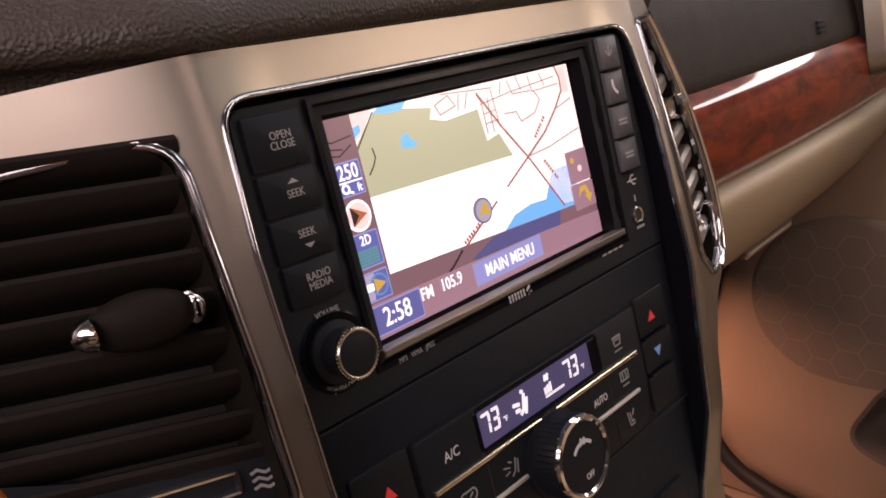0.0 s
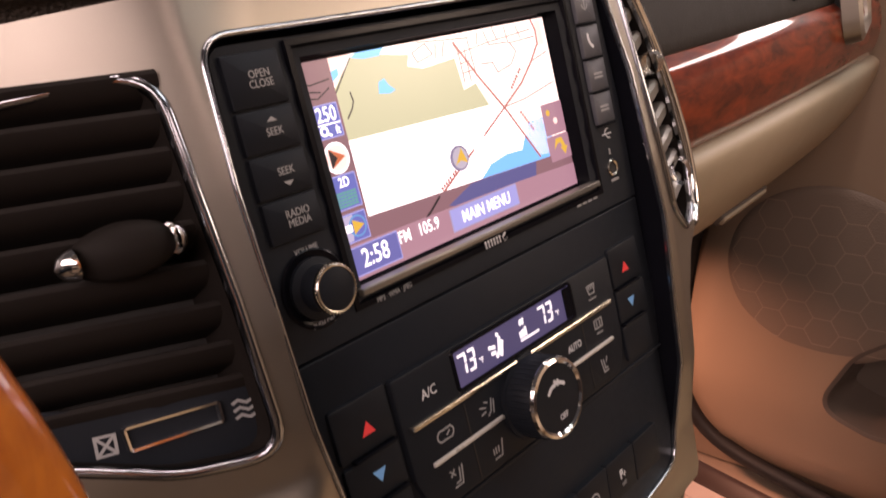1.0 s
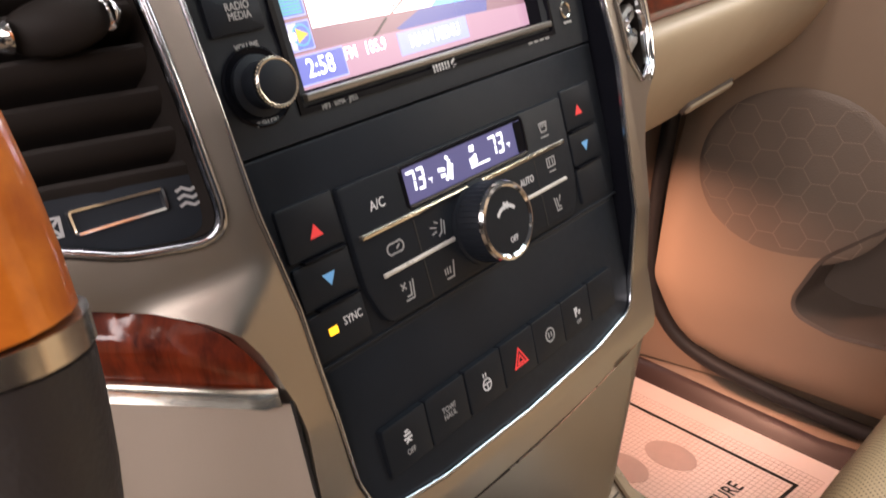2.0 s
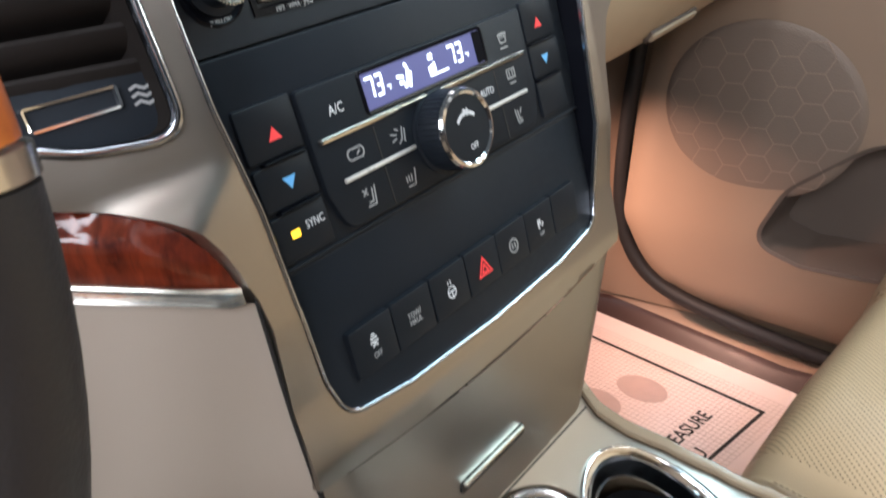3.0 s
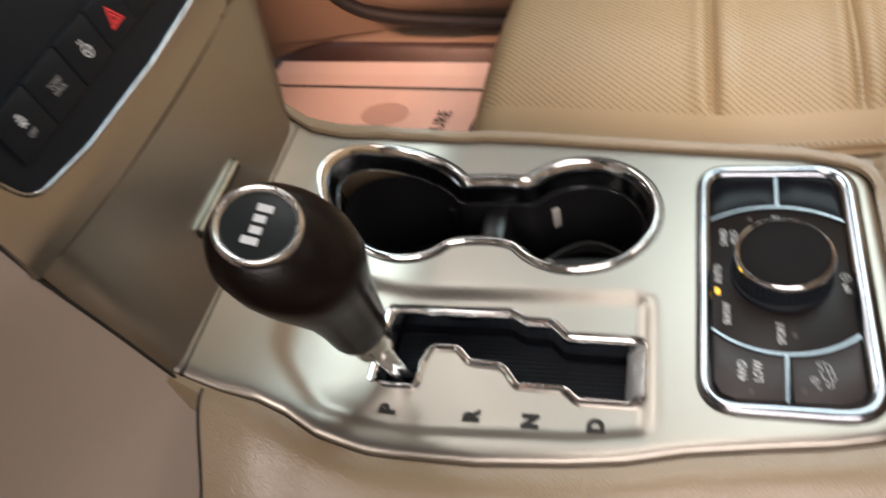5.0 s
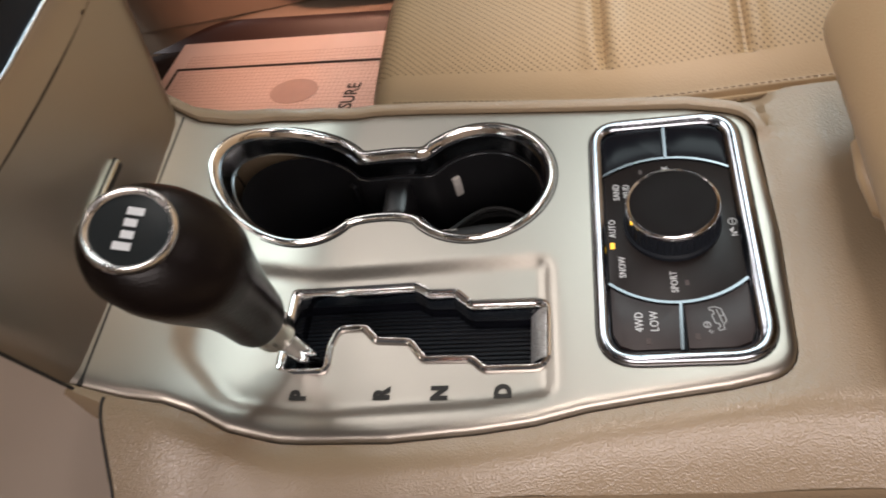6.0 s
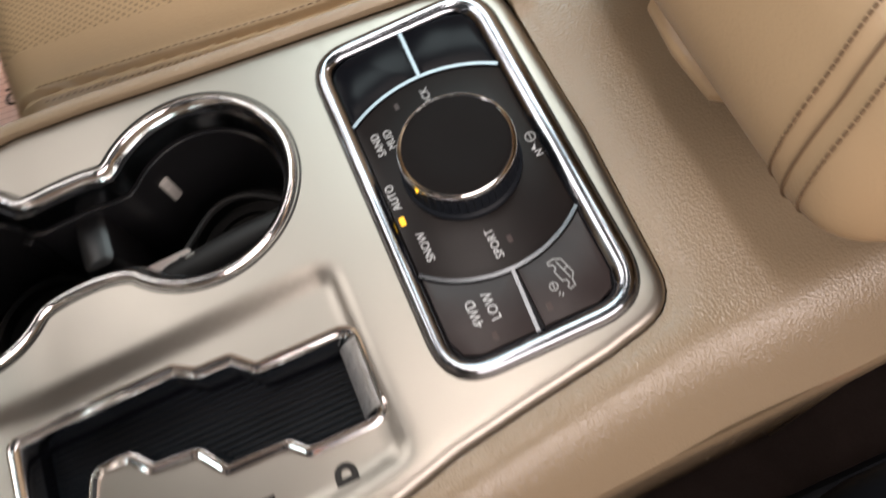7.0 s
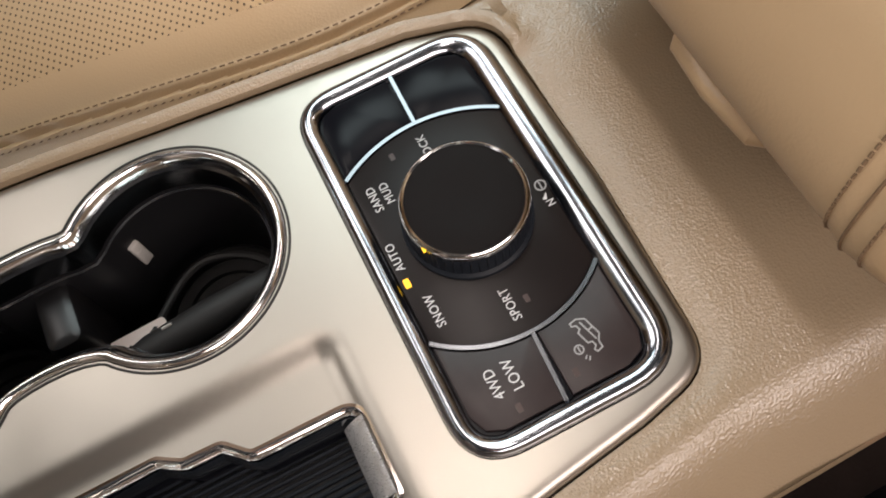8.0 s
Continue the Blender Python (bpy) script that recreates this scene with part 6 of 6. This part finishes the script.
for i in range(-3, 4):
    for j in range(-3, 4):
        hx, hy = i * 0.0315, j * 0.0364 + (i % 2) * 0.0182
        if (hx / 0.104) ** 2 + (hy / 0.094) ** 2 < 1:
            hexes.append([(hx + 0.021 * math.cos(radians(60 * k)), hy + 0.021 * math.sin(radians(60 * k))) for k in range(7)])
hb = strips(hexes, 0.0013, 0.0)
for v in hb.verts:
    v.co.z += 0.0077 - 0.0030 * (v.co.x ** 2 + (v.co.y / 0.92) ** 2) / 0.0128
part("grille_ribs", hb, mat("tan_grille_rib", (0.26, 0.198, 0.150), 0.55), door, "raised hexagon ribs", Matrix(((0, 0, -1, DX - 0.002), (1, 0, 0, SPC[0]), (0, 1, 0, SPC[1]), (0, 0, 0, 1))))
seal = [(0.718, y, z) for y, z in [(0.248, -0.06), (0.262, -0.16), (0.288, -0.30), (0.300, -0.42), (0.288, -0.48), (0.255, -0.528), (0.205, -0.553), (0.12, -0.574), (0.0, -0.596), (-0.30, -0.622)]]
for _ in range(2):
    seal = [seal[0]] + [tuple(p * (1 - f) + q * f for p, q in zip(seal[i], seal[i + 1])) for i in range(len(seal) - 1) for f in (0.25, 0.75)] + [seal[-1]]
thing("door_seal", "black rubber seal along the door's front edge", "seal", IDENT, tube([(x + 0.031, y + 0.008, z - 0.004) for x, y, z in seal], 0.0115, 10), RUBBER, kind="structure")
kick = bmesh.new()
grid(lambda s, t: (0.800 + 0.02 * s * s, 0.20 + 0.50 * s, -0.612 + 0.56 * t), 8, 6, kick)
thing("kick_panel", "tan plastic kick panel ahead of the door", "panel", IDENT, kick, DOORTAN, kind="structure")
fw = bmesh.new()
grid(lambda s, t: (-0.78 + 1.56 * s, 0.52 + 0.12 * t, -0.656 + 0.62 * t), 10, 8, fw)
thing("firewall", "dark carpeted front wall of the footwell", "wall", IDENT, fw, CARPET, kind="structure")
under = thing("under_dash", "dark underside of the dashboard", "panel", IDENT, plate(rect(-0.78, 0.26, 0.78, 0.62), -0.122, -0.114), CARPET, kind="structure")

# ---- steering wheel ----
wheel = thing("steering_wheel", "wood and dark leather rimmed steering wheel", "steering wheel", pose(-0.3903, -0.0894, 0.0566, 84.7, 0, 0))
def rim_arc(a0, a1, r, n, major=0.1706):
    bm = bmesh.new()
    k = max(2, int(abs(a1 - a0) / 3))
    return tube([(major * math.cos(radians(a0 + (a1 - a0) * i / k)), major * math.sin(radians(a0 + (a1 - a0) * i / k)), 0) for i in range(k + 1)], r, n, bm)
part("wood_rim", rim_arc(-2, 182, 0.0142, 20), WOODRIM, wheel, "orange burl wood upper rim")
part("leather_rim", rim_arc(-4, -176, 0.0150, 20), WHEELSKIN, wheel, "dark leather lower rim")
for a in (-3, 183):
    part("rim_band", rim_arc(a - 0.8, a + 0.8, 0.0155, 20), SATIN, wheel, "satin metal band")
part("hub", turned([(0.075, -0.045), (0.075, -0.018), (0.065, -0.006), (0.02, 0.0), (0.0, 0.0)], 36), DARKLEATHER, wheel)
for a in (0, 180, 270):
    part("spoke", plate([(0.05 * math.cos(radians(a)) - 0.012 * math.sin(radians(a)), 0.05 * math.sin(radians(a)) + 0.012 * math.cos(radians(a))), (0.05 * math.cos(radians(a)) + 0.012 * math.sin(radians(a)), 0.05 * math.sin(radians(a)) - 0.012 * math.cos(radians(a))), (0.162 * math.cos(radians(a)) + 0.010 * math.sin(radians(a)), 0.162 * math.sin(radians(a)) - 0.010 * math.cos(radians(a))), (0.162 * math.cos(radians(a)) - 0.010 * math.sin(radians(a)), 0.162 * math.sin(radians(a)) + 0.010 * math.cos(radians(a)))], -0.034, -0.022, 0.003), DARKLEATHER, wheel)
column = thing("steering_column", "dark steering column shroud behind the wheel", "column", IDENT, tube([(-0.41, -0.075, 0.052), (-0.41, 0.12, -0.02)], 0.05, 24), BLACK)
cluster = thing("instrument_hood", "dark instrument hood behind the steering wheel", "dashboard", IDENT, plate(rect(-0.62, -0.10, -0.24, 0.10, 0.04), 0.0, 0.06, 0.01), PAD, kind="structure")
cluster.matrix_world = pose(0, 0.17, 0.10, 75, 0, 0)

# ---- driver's side: seat edge and belt buckle beside the console ----
dseat = thing("driver_seat", "beige leather driver seat beside the console", "seat", IDENT)
part("cushion", plate(rect(-0.66, -0.95, -0.212, -0.36, 0.05), -0.60, -0.40, 0.03), LEATHER, dseat)
gapc = thing("seat_track_cover", "dark plastic seat track cover beside the console", "cover", IDENT, plate(rect(-0.205, -0.80, -0.150, -0.20, 0.01), -0.656, -0.56, 0.006), BLACK)
bk = thing("belt_buckle", "dark seat belt buckle with a red button", "belt buckle", pose(-0.168, -0.420, -0.415, 12, 0, 8))
part("housing", plate(rect(-0.018, -0.012, 0.018, 0.012, 0.006), -0.085, 0.0, 0.003), BLACK, bk)
part("release_button", plate(rect(-0.014, -0.008, 0.014, 0.008, 0.004), -0.001, 0.0035, 0.0015), BUCKLERED, bk, "red release button")
part("stalk", tube([(0, 0, -0.24), (0, 0, -0.08)], 0.008, 10), BLACK, bk)

# ---- cabin shell: roof, pillars, sides, with the window openings left clear ----
# Unseen; its width, front edge and opening are cut to shape the lamps' light.
thing("roof", "unseen light grey cloth headliner, sunroof cut to shape the light", "roof", Matrix.Translation((0, 0, 0.64)), solid(sheet(rect(-0.56, -1.6, 0.56, -0.10, 0.1), [rect(-0.46, -1.16, 0.46, -0.26, 0.05)], 0.08), 0.03), HEADLINER, kind="structure")
for sx in (-1, 1):
    sd = plate(rect(-1.6, -0.70, 0.8, 0.10), -0.02, 0.02)
    ob = thing("door_1" if sx < 0 else "outer_side", "tan inner body side below the windows", "body side", Matrix(((0, 0, 1, sx * 0.83), (1, 0, 0, 0), (0, 1, 0, 0), (0, 0, 0, 1))), sd, DOORTAN, kind="structure")
    pl = tube([(sx * 0.78, 0.75, 0.12), (sx * 0.62, -0.10, 0.62)], 0.035, 10)
    thing("pillar", "beige windscreen pillar", "pillar", IDENT, pl, HEADLINER, kind="structure")
    pl = tube([(sx * 0.80, -0.96, 0.05), (sx * 0.64, -0.96, 0.64)], 0.05, 10)
    thing("pillar", "beige door pillar", "pillar", IDENT, pl, HEADLINER, kind="structure")
rb = thing("rear_bulkhead", "dark rear end of the cabin", "wall", IDENT, plate(rect(-0.83, -0.68, 0.83, 0.15), 0, 0.03), CARPET, kind="structure")
rb.matrix_world = Matrix(((1, 0, 0, 0), (0, 0, -1, -1.55), (0, 1, 0, 0), (0, 0, 0, 1)))
